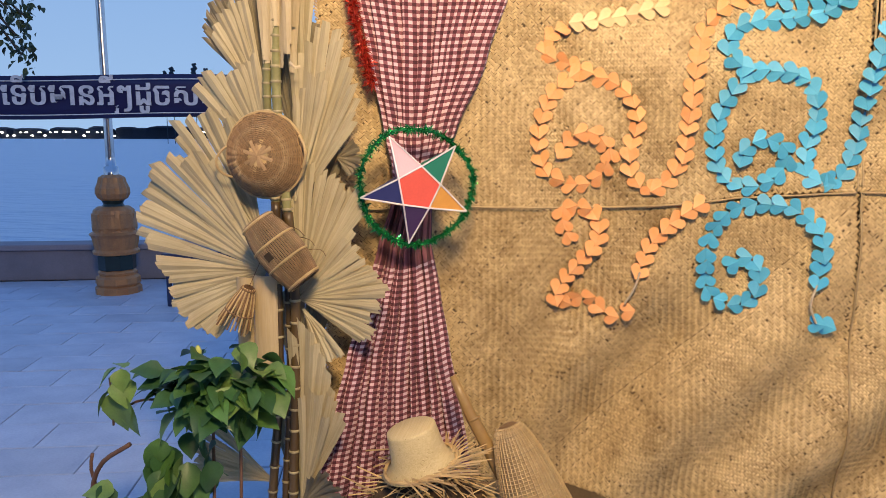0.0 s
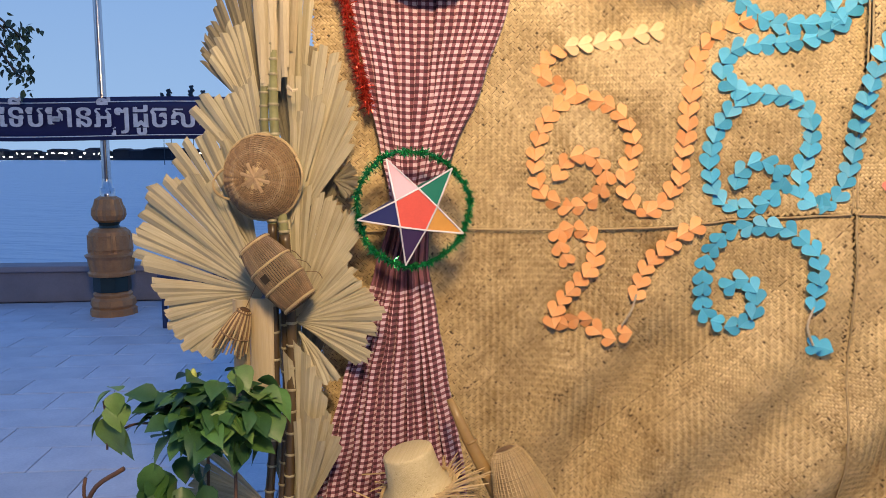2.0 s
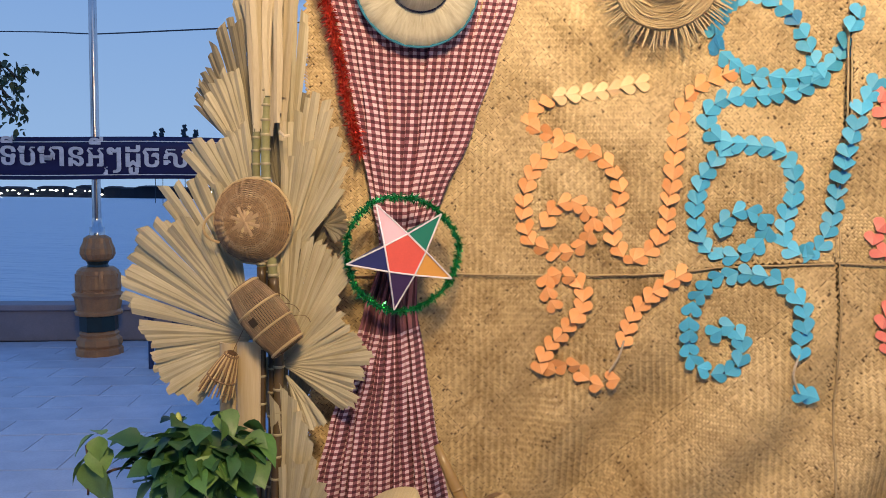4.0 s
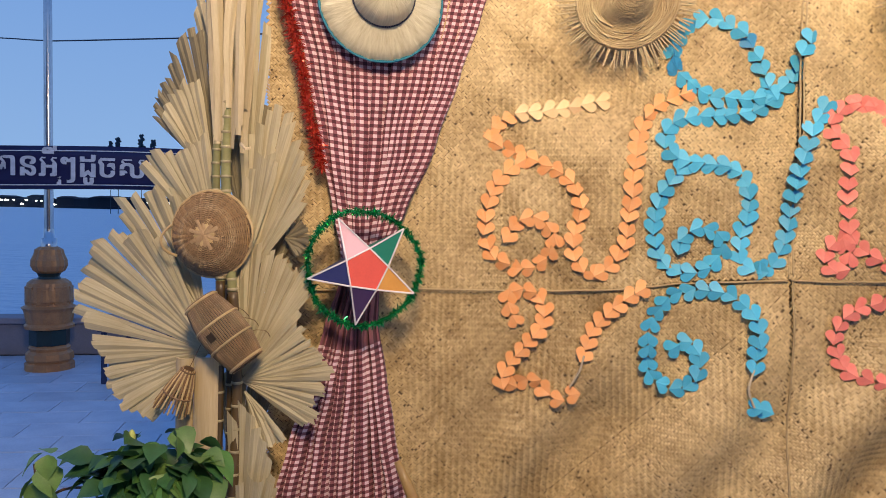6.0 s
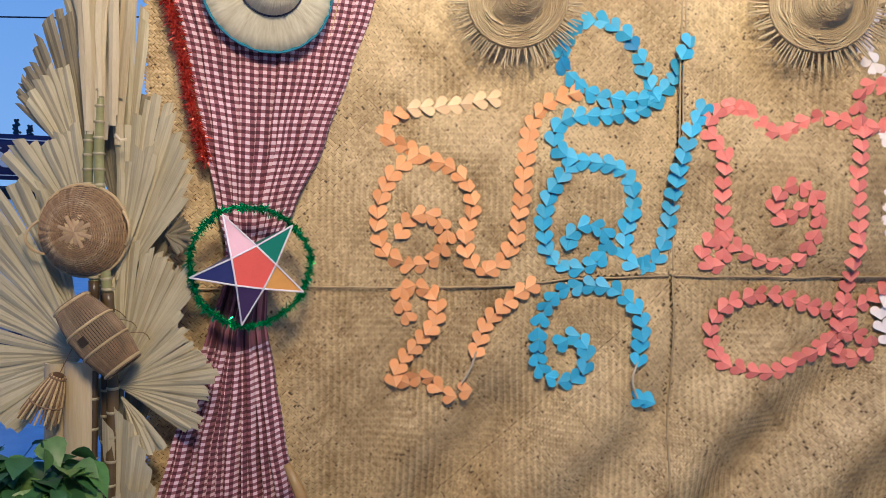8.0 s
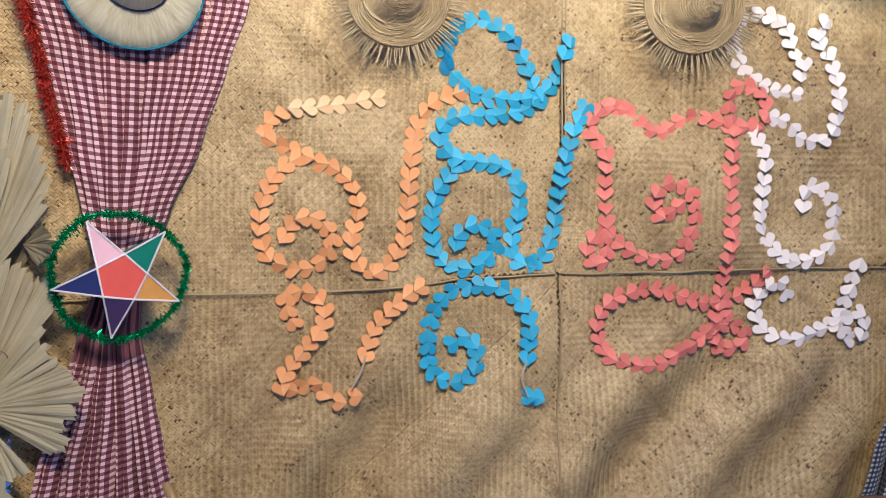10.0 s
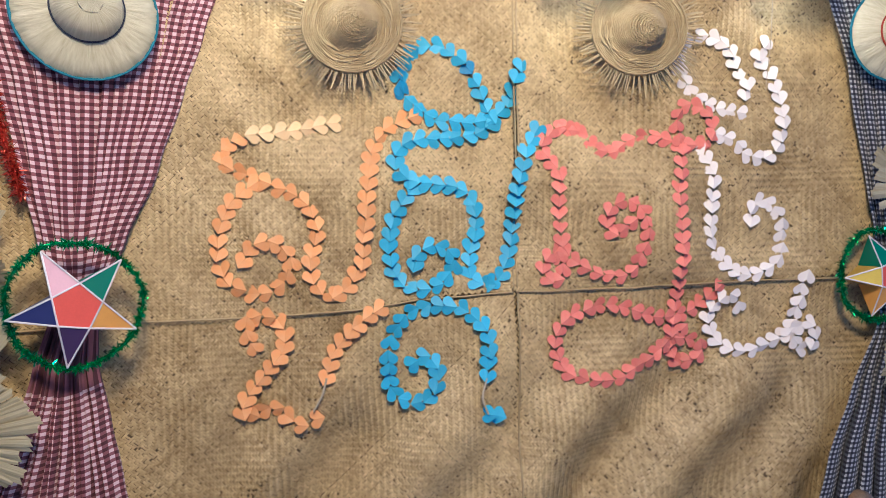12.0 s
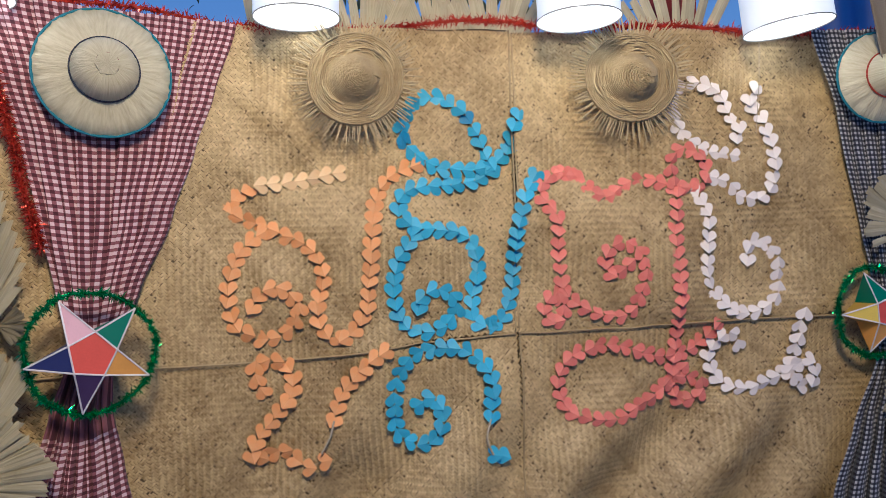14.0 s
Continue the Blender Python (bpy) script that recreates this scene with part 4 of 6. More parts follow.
def pleated_hat(label, m, radius, cord):
    h = thing("palm_leaf_hat", (0, 0, 0), label, "hat", "hats on the backdrop")
    h.matrix_basis = m @ Matrix.Rotation(radians(90), 4, "X")
    bm = bmesh.new()
    R = radius
    prof = [(0.485 * R, 0.042), (0.62 * R, 0.034), (0.80 * R, 0.020), (0.985 * R, 0.004), (0.985 * R, 0.001), (0.60 * R, 0.028), (0.45 * R, 0.036)]
    rings = 96
    lathe(bm, prof, rings)
    for v in bm.verts:
        t = math.atan2(v.co.y, v.co.x)
        rr = math.hypot(v.co.x, v.co.y)
        v.co.z += (0.0022 * math.sin(44 * t + 3 * math.sin(5 * t)) + 0.002 * math.sin(17 * t)) * smoothstep(0.4 * R, 0.7 * R, rr)
    brim = part("brim", bm, PALM_HAT, h, smooth=True)
    bm = bmesh.new()
    lathe(bm, [(0.50 * R, 0.040), (0.47 * R, 0.058), (0.43 * R, 0.085), (0.34 * R, 0.105), (0.22 * R, 0.114), (0.17 * R, 0.116)], 72)
    for v in bm.verts:
        t = math.atan2(v.co.y, v.co.x)
        v.co.z += 0.0015 * math.sin(30 * t + 2 * math.sin(4 * t))
    crown = part("crown", bm, PALM_HAT, h, smooth=True)
    bm = bmesh.new()
    lathe(bm, [(0.19 * R, 0.113), (0.185 * R, 0.1185), (0.15 * R, 0.1195), (0.0, 0.1200)], 6)
    part("button", bm, PALM_HAT, crown)
    bm = bmesh.new()
    tube(bm, [(0.495 * R * math.cos(t), 0.495 * R * math.sin(t), 0.046) for t in (2 * math.pi * k / 60 for k in range(60))], 0.0032, 6, True)
    part("hat_cord", bm, cord, crown)
    bm = bmesh.new()
    tube(bm, [(0.99 * R * math.cos(t), 0.99 * R * math.sin(t), 0.003) for t in (2 * math.pi * k / 80 for k in range(80))], 0.0042, 6, True)
    part("rim_binding", bm, TEAL_RIM, brim)
    return h


def fringed_hat(label, m, radius, peak, seed):
    """Coiled straw hat: plaited rounds from the button to the brim's edge, loose straws laid round, a fringe of stiff ends."""
    r = random.Random(seed)
    h = thing("straw_hat", (0, 0, 0), label, "hat", "hats on the backdrop")
    h.matrix_basis = m @ Matrix.Rotation(radians(90), 4, "X")
    R = radius

    def ring(q, z, lean, waves):
        ph = r.uniform(0, 6.28)
        pts = []
        for j in range(96):
            t = 2 * math.pi * j / 96
            rr = q * (1 + 0.02 * math.sin(2 * t + seed)) + 0.0009 * math.sin(waves * t + ph)
            pts.append((rr * math.cos(t) + peak[0] * lean, rr * math.sin(t) + peak[1] * lean, z + 0.0009 * math.cos(waves * t + ph) + 0.001 * math.sin(3 * t + ph)))
        return pts

    bm = bmesh.new()
    lathe(bm, [(0.50 * R, 0.020), (0.72 * R, 0.017), (0.94 * R, 0.022), (1.0 * R, 0.028), (1.0 * R, 0.022), (0.9 * R, 0.010), (0.5 * R, 0.010)], 56)
    brim = part("brim", bm, STRAW_HAT, h, smooth=True)
    for k in range(12):
        q = (0.56 + 0.44 * k / 11) * R
        bm = bmesh.new()
        tube(bm, ring(q, 0.022 + 0.006 * max(0, k - 8) / 3, 0.0, 30), 0.0040, 5, True)
        part("plait_round", bm, STRAW_HAT, brim, smooth=True)
    prof = [(0.60, 0.020), (0.54, 0.028), (0.49, 0.037), (0.45, 0.047), (0.41, 0.057), (0.36, 0.067), (0.30, 0.077), (0.235, 0.086), (0.17, 0.093), (0.10, 0.098), (0.03, 0.100)]
    bm = bmesh.new()
    lathe(bm, [((q - 0.02) * R if q > 0.03 else 0.0, z - 0.002) for q, z in prof], 48)
    for v in bm.verts:
        k = (v.co.z / 0.10) ** 2
        v.co.x += peak[0] * k
        v.co.y += peak[1] * k
    crown = part("crown", bm, STRAW_HAT, h, smooth=True)
    fine = []
    for (qa, za), (qb, zb) in zip(prof, prof[1:]):
        fine += [(qa, za), ((qa + qb) / 2, (za + zb) / 2)]
    for q, z in fine:
        bm = bmesh.new()
        tube(bm, ring(q * R, z, (z / 0.10) ** 2, max(8, int(60 * q))), 0.0040, 5, True)
        part("plait_round", bm, STRAW_HAT, crown, smooth=True)
    bm = bmesh.new()
    for k in range(5):
        a = 2 * math.pi * k / 5
        tube(bm, [(peak[0] + 0.004 * math.cos(a), peak[1] + 0.004 * math.sin(a), 0.105), (peak[0] + 0.024 * math.cos(a), peak[1] + 0.024 * math.sin(a), 0.1015)], 0.0026, 5)
    part("button", bm, STRAW_HAT, crown)
    for k in range(46):
        bm = bmesh.new()
        a0, slope = r.uniform(0, 6.28), r.gauss(0, 0.02)
        q = r.uniform(0.62, 0.93) * R
        tube(bm, [((q + slope * j * 0.06 + 0.003 * math.sin(0.5 * j + k)) * math.cos(a0 + j * 0.07), (q + slope * j * 0.06 + 0.003 * math.sin(0.5 * j + k)) * math.sin(a0 + j * 0.07), 0.029 + 0.004 * math.sin(0.35 * j + k)) for j in range(13)], r.uniform(0.0014, 0.0026), 4)
        part("loose_straw", bm, STRAW_END, brim)
    for k in range(118):
        bm = bmesh.new()
        a = 2 * math.pi * k / 118 + r.gauss(0, 0.016)
        ln = R * r.uniform(0.36, 0.54)
        d = Vector((math.cos(a + r.gauss(0, 0.09)), math.sin(a + r.gauss(0, 0.09)), r.gauss(-0.02, 0.05)))
        p0 = Vector((0.95 * R * math.cos(a), 0.95 * R * math.sin(a), 0.020))
        tube(bm, [p0, p0 + d * ln * 0.6, p0 + d * ln + Vector((0, 0, r.gauss(0, 0.004)))], [0.0030, 0.0027, 0.0021], 4)
        part("fringe_straw", bm, STRAW_END, brim)
    return h


WING = Matrix.Rotation(math.atan(0.45), 4, "Z")
pleated_hat("pale pleated palm-leaf hat with a teal rim on red gingham", Matrix.Translation((-0.062, wall_y(-0.062, 2.15) - 0.085, 2.122)) @ WING, 0.190, NAVY_CORD)
pleated_hat("pale pleated palm-leaf hat with a red cord on navy gingham", Matrix.Translation((2.462, 1.89, 2.136)), 0.156, RED_CORD)
fringed_hat("brown plaited straw hat with a fringed brim on the matting", Matrix.Translation((0.672, wall_y(0.67, 2.14) - 0.056, 2.143)), 0.150, (0.016, -0.004), 1)
fringed_hat("brown plaited straw hat with a leaning crown and fringed brim", Matrix.Translation((1.60, wall_y(1.6, 2.14) - 0.056, 2.148)) @ Matrix.Rotation(radians(-6), 4, "Z"), 0.150, (0.034, -0.016), 2)

# ---- tinsel on the wall ----
side_tinsel = thing("tinsel_garland", (0, 0, 0), "red foil tinsel down the edge of the gingham cloth", "tinsel")
tinsel("tinsel", glide([(x, wall_y(x, 3.0) - 0.075, z) for x, z in ((-0.385, 2.32), (-0.345, 2.20), (-0.318, 2.06), (-0.285, 1.92), (-0.262, 1.78), (-0.235, 1.66), (-0.222, 1.605))], 0.03), 0.030, 2900, TINSEL_R, side_tinsel, 11)
top_tinsel = thing("tinsel_garland", (0, 0, 0), "red foil tinsel along the top edge of the backdrop", "tinsel")
tinsel("tinsel", glide([(x, wall_y(x, 3.0) - 0.018, z) for x, z in ((-0.40, 2.325), (-0.04, 2.358), (0.12, 2.352), (0.25, 2.338), (0.62, 2.327), (0.78, 2.335), (1.0, 2.350), (1.2, 2.347), (1.28, 2.336), (1.55, 2.340), (1.80, 2.340), (2.05, 2.322), (2.30, 2.318), (2.5, 2.322), (2.75, 2.32))], 0.03), 0.026, 6500, TINSEL_R, top_tinsel, 12)

# ---- palm-leaf column ----


def fan_leaf(label, at, shape, count, material, seed, lean=-0.03, split=0.86, group="dried palm fans", width=1.12):
    """A pleated dried fan palm leaf. shape: angle in degrees from +x towards +z, and reach, from one side of the fan to the other."""
    r = random.Random(seed)
    f = thing("dried_palm_fan", at, label, "palm leaf", group)
    a0, a1 = shape[0][0], shape[-1][0]
    step = radians(a1 - a0) / count
    notch = 1.0
    for k in range(count):
        t = (k + 0.5) / count
        deg = a0 + (a1 - a0) * t
        n_ = next(i for i in range(len(shape) - 1) if (deg - shape[i][0]) * (deg - shape[i + 1][0]) <= 1e-6)
        q = (deg - shape[n_][0]) / (shape[n_ + 1][0] - shape[n_][0])
        if k % 3 == 0:
            notch = r.uniform(0.93, 1.03)
        R = (shape[n_][1] + (shape[n_ + 1][1] - shape[n_][1]) * q) * notch * r.uniform(0.97, 1.02)
        a = radians(deg) + r.gauss(0, 0.22) * step
        d, s = Vector((math.cos(a), 0, math.sin(a))), Vector((-math.sin(a), 0, math.cos(a)))
        bend, sway = r.gauss(0, 0.010), r.gauss(0, 0.010)
        wide = r.uniform(0.95, 1.3)
        tipw, cut, rise = r.uniform(0.75, 1.0), r.uniform(-0.03, 0.03), r.uniform(0.8, 1.3)
        side = 1 if k % 2 else -1
        bm = bmesh.new()
        uvl = bm.loops.layers.uv.new("UVMap")
        rows, uvs = [], {}
        for q in (0.02, 0.2, 0.4, 0.6, split, (1 + split) / 2, 1.0):
            hw = min(q, split) * R * math.tan(abs(step) / 2) * width * wide + 0.002
            if q > split:
                hw *= 1 + (tipw - 1) * (q - split) / (1 - split)
            y = lean * q * q + bend * max(0, q - 0.4) + 0.0015 * math.sin(7 * q + k)
            c = d * (q * R) + s * (sway * max(0, q - 0.45) * R)
            pl = 0.30 * hw * rise
            tip = cut * R if q == 1.0 else 0
            y += 0.004 * (k % 2)
            vs = [bm.verts.new(c + s * hw + d * tip + Vector((0, y + 0.5 * pl * (1 - side * 0.4), 0))), bm.verts.new(c + s * hw * 0.12 * side + Vector((0, y - pl * 0.5, 0))), bm.verts.new(c - s * hw - d * tip + Vector((0, y + 0.5 * pl * (1 + side * 0.4), 0)))]
            for i, v in enumerate(vs):
                uvs[v] = (i * 0.5 + k, q * R * 12)
            rows.append(vs)
        for u, v in zip(rows, rows[1:]):
            for i in (0, 1):
                face = bm.faces.new((u[i], u[i + 1], v[i + 1], v[i]))
                for lp in face.loops:
                    lp[uvl].uv = uvs[lp.vert]
        part("leaf_blade", bm, material, f)
    return f


DRY = "fan of pleated dried tan palm leaf tied to the column"
TALL = "tall fan of folded dried palm leaf above the column"
fan_leaf(TALL, (-0.500, 1.665, 1.66), ((74, 0.46), (90, 0.62), (105, 0.44)), 13, LEAF_DRY, 22, -0.03)
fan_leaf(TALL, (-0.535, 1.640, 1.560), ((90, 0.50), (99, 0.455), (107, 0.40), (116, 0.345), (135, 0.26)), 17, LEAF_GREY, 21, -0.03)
fan_leaf(TALL, (-0.530, 1.630, 1.520), ((97, 0.36), (110, 0.36), (124, 0.30)), 7, LEAF_DRY, 39, -0.03)
fan_leaf(DRY, (-0.520, 1.615, 1.360), ((92, 0.33), (104, 0.31), (114, 0.30), (122, 0.365), (133, 0.35)), 9, LEAF_DRY, 23, -0.03)
fan_leaf(DRY, (-0.560, 1.625, 1.140), ((96, 0.36), (106, 0.43), (117, 0.44), (131, 0.45)), 10, LEAF_DRY, 29, -0.03)
fan_leaf("broad fan of pleated dried palm leaf spread wide from the column", (-0.540, 1.605, 1.050), ((108, 0.30), (120, 0.43), (134, 0.455), (147, 0.465), (162, 0.445), (172, 0.395), (185, 0.325), (200, 0.315), (216, 0.29), (236, 0.265)), 34, LEAF_DRY, 24, -0.05, 0.955)
fan_leaf(TALL, (-0.447, 1.655, 1.450), ((80, 0.54), (87, 0.62), (95, 0.50)), 7, LEAF_DRY, 26, -0.03)
fan_leaf(DRY, (-0.435, 1.635, 1.270), ((92, 0.42), (86, 0.46), (79, 0.55), (72, 0.49), (61, 0.39), (50, 0.28)), 14, LEAF_DRY, 25, -0.01)
fan_leaf(DRY, (-0.445, 1.618, 1.260), ((88, 0.30), (78, 0.40), (68, 0.36)), 5, LEAF_DRY, 40, -0.02)
fan_leaf(DRY, (-0.443, 1.630, 0.975), ((96, 0.40), (88, 0.44), (78, 0.395), (68, 0.375), (58, 0.385), (45, 0.27)), 17, LEAF_DRY, 27, 0.0, 0.93)
fan_leaf("pleated dried palm leaf fan with a toothed edge beside the cloth", (-0.440, 1.620, 0.965), ((51, 0.275), (32, 0.265), (11, 0.288), (-10, 0.25), (-33, 0.255)), 26, LEAF_DRY, 28, -0.01, 0.92)
fan_leaf("torn dried palm leaf hanging below the fan", (-0.425, 1.605, 0.940), ((-38, 0.20), (-50, 0.195), (-70, 0.17)), 8, LEAF_DRY, 34, -0.04)
fan_leaf(DRY, (-0.448, 1.605, 0.300), ((92, 0.58), (87, 0.61), (81, 0.545), (70, 0.41), (60, 0.35)), 11, LEAF_DRY, 30, -0.04, 0.9)
fan_leaf(DRY, (-0.440, 1.590, 0.310), ((86, 0.40), (76, 0.44), (68, 0.33)), 5, LEAF_DRY, 31, -0.05)
fan_leaf(DRY, (-0.540, 1.600, 0.365), ((134, 0.265), (148, 0.285), (160, 0.28), (182, 0.26)), 12, LEAF_DRY, 32, -0.03, 0.9)
fan_leaf("small crumpled grey palm leaf at the foot of the cloth", (-0.435, 1.575, 0.310), ((8, 0.17), (31, 0.20), (53, 0.205), (68, 0.13)), 13, LEAF_GREY, 33, -0.08, 0.7)
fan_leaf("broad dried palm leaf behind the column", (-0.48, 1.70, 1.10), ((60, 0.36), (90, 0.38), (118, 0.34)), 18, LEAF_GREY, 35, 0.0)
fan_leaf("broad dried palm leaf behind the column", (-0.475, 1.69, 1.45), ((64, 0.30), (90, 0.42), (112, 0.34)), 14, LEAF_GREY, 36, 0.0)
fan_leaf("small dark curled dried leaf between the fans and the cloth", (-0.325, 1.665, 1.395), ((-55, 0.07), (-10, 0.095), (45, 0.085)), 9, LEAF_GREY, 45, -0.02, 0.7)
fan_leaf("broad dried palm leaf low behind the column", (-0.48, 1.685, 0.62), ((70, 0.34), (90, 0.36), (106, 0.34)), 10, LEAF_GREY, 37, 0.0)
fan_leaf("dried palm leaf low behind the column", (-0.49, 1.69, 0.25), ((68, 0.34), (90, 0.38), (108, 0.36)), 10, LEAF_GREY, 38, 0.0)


def ribbon(bm, pts, w0, w1, face=Vector((0, -1, 0)), curl=0.3):
    """A bent strip with a shallow fold."""
    rows = []
    for i, p in enumerate(pts):
        d = (pts[min(i + 1, len(pts) - 1)] - pts[max(i - 1, 0)]).normalized()
        s = d.cross(face).normalized()
        w = w0 + (w1 - w0) * i / (len(pts) - 1)
        rows.append([bm.verts.new(p + s * w), bm.verts.new(p + face * w * curl), bm.verts.new(p - s * w)])
    for u, v in zip(rows, rows[1:]):
        for i in (0, 1):
            bm.faces.new((u[i], u[i + 1], v[i + 1], v[i]))
    return bm


rnd = random.Random(14)
bundle = thing("dried_husk_bundle", (-0.47, 1.60, 1.66), "bundle of pale dried leaf husks standing on the cane", "dried husks")
for k in range(22):
    x0 = rnd.uniform(-0.045, 0.05)
    x1 = 1.7 * x0 + rnd.gauss(0.012, 0.022)
    h0, h1 = rnd.uniform(-0.02, 0.12), rnd.uniform(0.40, 0.72)
    bm = bmesh.new()
    ribbon(bm, [Vector((x0 + (x1 - x0) * t + 0.005 * math.sin(5 * t + k), -0.015 * t + 0.02 * math.sin(k * 7.7), h0 + (h1 - h0) * t)) for t in (0, 0.25, 0.5, 0.75, 1.0)], rnd.uniform(0.008, 0.014), rnd.uniform(0.010, 0.020), Vector((rnd.gauss(0, 0.45), -1, 0)).normalized(), rnd.uniform(0.1, 0.5))
    part("husk_strip", bm, HUSK, bundle)
for dx, dz in ((0.045, 0.0),):
    bm = bmesh.new()
    ribbon(bm, [Vector((dx + t * 0.035, -0.03 - 0.01 * math.sin(3 * t), dz + 0.008 * math.sin(4 * t + dx * 40))) for t in (0, 0.3, 0.6, 1.0)], 0.006, 0.004)
    part("torn_strip", bm, HUSK, bundle)

# sugar cane, with a pale ring at each joint
bm = bmesh.new()
lathe(bm, [(0.0152, -0.004), (0.0168, -0.002), (0.0168, 0.002), (0.0152, 0.004)], 12)
RING = mesh_of("joint_ring", bm, CANE_RING, True)
for lab, mat_, pts, gap, rad in (
    ("brown sugar cane stalk with pale joint rings", CANE, ((-0.565, 0.0), (-0.552, 0.31), (-0.514, 0.711), (-0.506, 1.277)), 0.085, 0.0150),
    ("brown sugar cane stalk with pale joint rings", CANE, ((-0.490, 0.0), (-0.479, 0.319), (-0.452, 0.914), (-0.467, 1.244)), 0.068, 0.0160),
    ("dark sugar cane stalk between the others", CANE, ((-0.52, 0.0), (-0.515, 0.32), (-0.485, 0.72), (-0.486, 1.25)), 0.075, 0.0150),
    ("greenish upper sugar cane stalk with close joint rings", CANE_GREEN, ((-0.506, 1.26), (-0.524, 1.54), (-0.515, 1.77)), 0.040, 0.0135),
    ("greenish upper sugar cane stalk with close joint rings", CANE_GREEN, ((-0.470, 1.23), (-0.493, 1.54), (-0.488, 1.79)), 0.043, 0.0150),
):
    st = thing("sugar_cane", (0, 0, 0), lab, "sugar cane", "cane stalks of the column")
    yy = 1.588 if mat_ is CANE else 1.592
    if "dark" in lab:
        yy = 1.612
    line = glide([(x + 0.014, yy, z) for x, z in pts], gap)
    fine, rr = [], []
    for a, b in zip(line, line[1:]):
        for t, q in ((0.0, 1.03), (0.12, 0.97), (0.5, 0.94), (0.88, 0.98)):
            fine.append(a.lerp(b, t)), rr.append(rad * q)
    bm = bmesh.new()
    tube(bm, fine, rr, 10)
    stalk = part("stalk", bm, mat_, st, smooth=True)
    for a, b in zip(line, line[1:]):
        piece("joint_ring", RING, stalk, Matrix.Translation(b) @ (b - a).to_track_quat("Z", "Y").to_matrix().to_4x4() @ Matrix.Scale(rad / 0.0152, 4))

# pale bamboo sheets
for lab, x, z0, z1, w, y in (("smooth pale split bamboo section standing in the column", -0.531, 0.712, 1.042, 0.039, 1.572), ("second pale split bamboo section behind the plant", -0.606, 0.66, 1.032, 0.028, 1.585)):
    bm = bmesh.new()
    n_ = 9
    rows = []
    for z in (z0, (z0 + z1) / 2, z1):
        lean_ = 0.012 * (z - 0.7)
        o = [bm.verts.new((x + lean_ + w * math.sin(t), y - 0.016 * math.cos(t), z)) for t in (-math.pi / 2 + math.pi * k / n_ for k in range(n_ + 1))]
        i_ = [bm.verts.new((x + lean_ + (w - 0.005) * math.sin(t), y - 0.011 * math.cos(t) + 0.004, z)) for t in (-math.pi / 2 + math.pi * k / n_ for k in range(n_ + 1))]
        rows.append(o + i_[::-1])
    for a, b in zip(rows, rows[1:]):
        m_ = len(a)
        for k in range(m_):
            bm.faces.new((a[k], a[(k + 1) % m_], b[(k + 1) % m_], b[k]))
    for k in range(n_):
        for rw in (rows[0], rows[-1]):
            bm.faces.new((rw[k], rw[k + 1], rw[-k - 2], rw[-k - 1]))
    tagged(part("bamboo_section", bm, BOARD_WOOD, smooth=False), lab, "bamboo")

# round basket, its base turned to the viewer
basket = thing("round_basket", (-0.512, 1.575, 1.405), "round woven rattan basket hung with its base outward", "basket")
basket.matrix_basis = Matrix.Translation((-0.512, 1.575, 1.405)) @ Matrix.Rotation(radians(12), 4, "Z") @ Matrix.Rotation(radians(90), 4, "X") @ Matrix.Diagonal((0.94, 1.02, 1, 1))
BR = 0.122
WICKER = surface("brown_wicker", (0.33, 0.205, 0.10), (0.20, 0.115, 0.05), rough=0.5, scale=40, fine=300, bump=0.3, vary=0.2)
WICKER_PALE = surface("pale_brown_wicker", (0.44, 0.30, 0.16), (0.28, 0.17, 0.08), rough=0.5, scale=40, fine=300, bump=0.3, vary=0.2)


def bowl(q):
    """Radius and height over the rim at a share q from the rim to the middle of the base."""
    return BR * (1 - q) ** 0.9, 0.085 * (1 - (1 - q) ** 2.6)


bm = bmesh.new()
lathe(bm, [(bowl(q)[0] * 0.97, bowl(q)[1] - 0.006) for q in (0, 0.1, 0.25, 0.4, 0.55, 0.7, 0.85, 0.97)] + [(0, 0.078)], 40)
part("lining", bm, RATTAN_DARK, basket)
for k in range(34):
    q = 0.02 + 0.76 * k / 33
    rad, h = bowl(q)
    bm = bmesh.new()
    tube(bm, [((rad + 0.0016 * math.sin(16 * t + k * math.pi)) * math.cos(t), (rad + 0.0016 * math.sin(16 * t + k * math.pi)) * math.sin(t), h + 0.0022 * math.sin(16 * t + k * math.pi)) for t in (2 * math.pi * j / 72 for j in range(72))], 0.0021, 5, True)
    part("weave_ring", bm, WICKER_PALE if 12 < k < 20 else WICKER, basket)
for k in range(24):
    a = 2 * math.pi * k / 24
    bm = bmesh.new()
    tube(bm, [(bowl(q)[0] * math.cos(a), bowl(q)[0] * math.sin(a), bowl(q)[1]) for q in (0.0, 0.2, 0.4, 0.6, 0.72)], 0.0024, 5)
    part("rib", bm, RATTAN, basket)
for k in range(8):
    a = math.pi * k / 8 + 0.1
    bm = bmesh.new()
    L = 0.046 if k % 2 else 0.036
    ribbon(bm, [Vector((L * t * math.cos(a), L * t * math.sin(a), 0.0865 + 0.0018 * (k % 3) - 0.004 * t * t)) for t in (-1, -0.5, 0, 0.5, 1)], 0.0055, 0.0055, Vector((0, 0, 1)), 0.15)
    part("base_strip", bm, RATTAN_PALE if k % 3 == 0 else WICKER_PALE, basket)
bm = bmesh.new()
tube(bm, [(BR * 1.01 * math.cos(t), BR * 1.01 * math.sin(t), 0.0) for t in (2 * math.pi * j / 60 for j in range(60))], 0.005, 6, True)
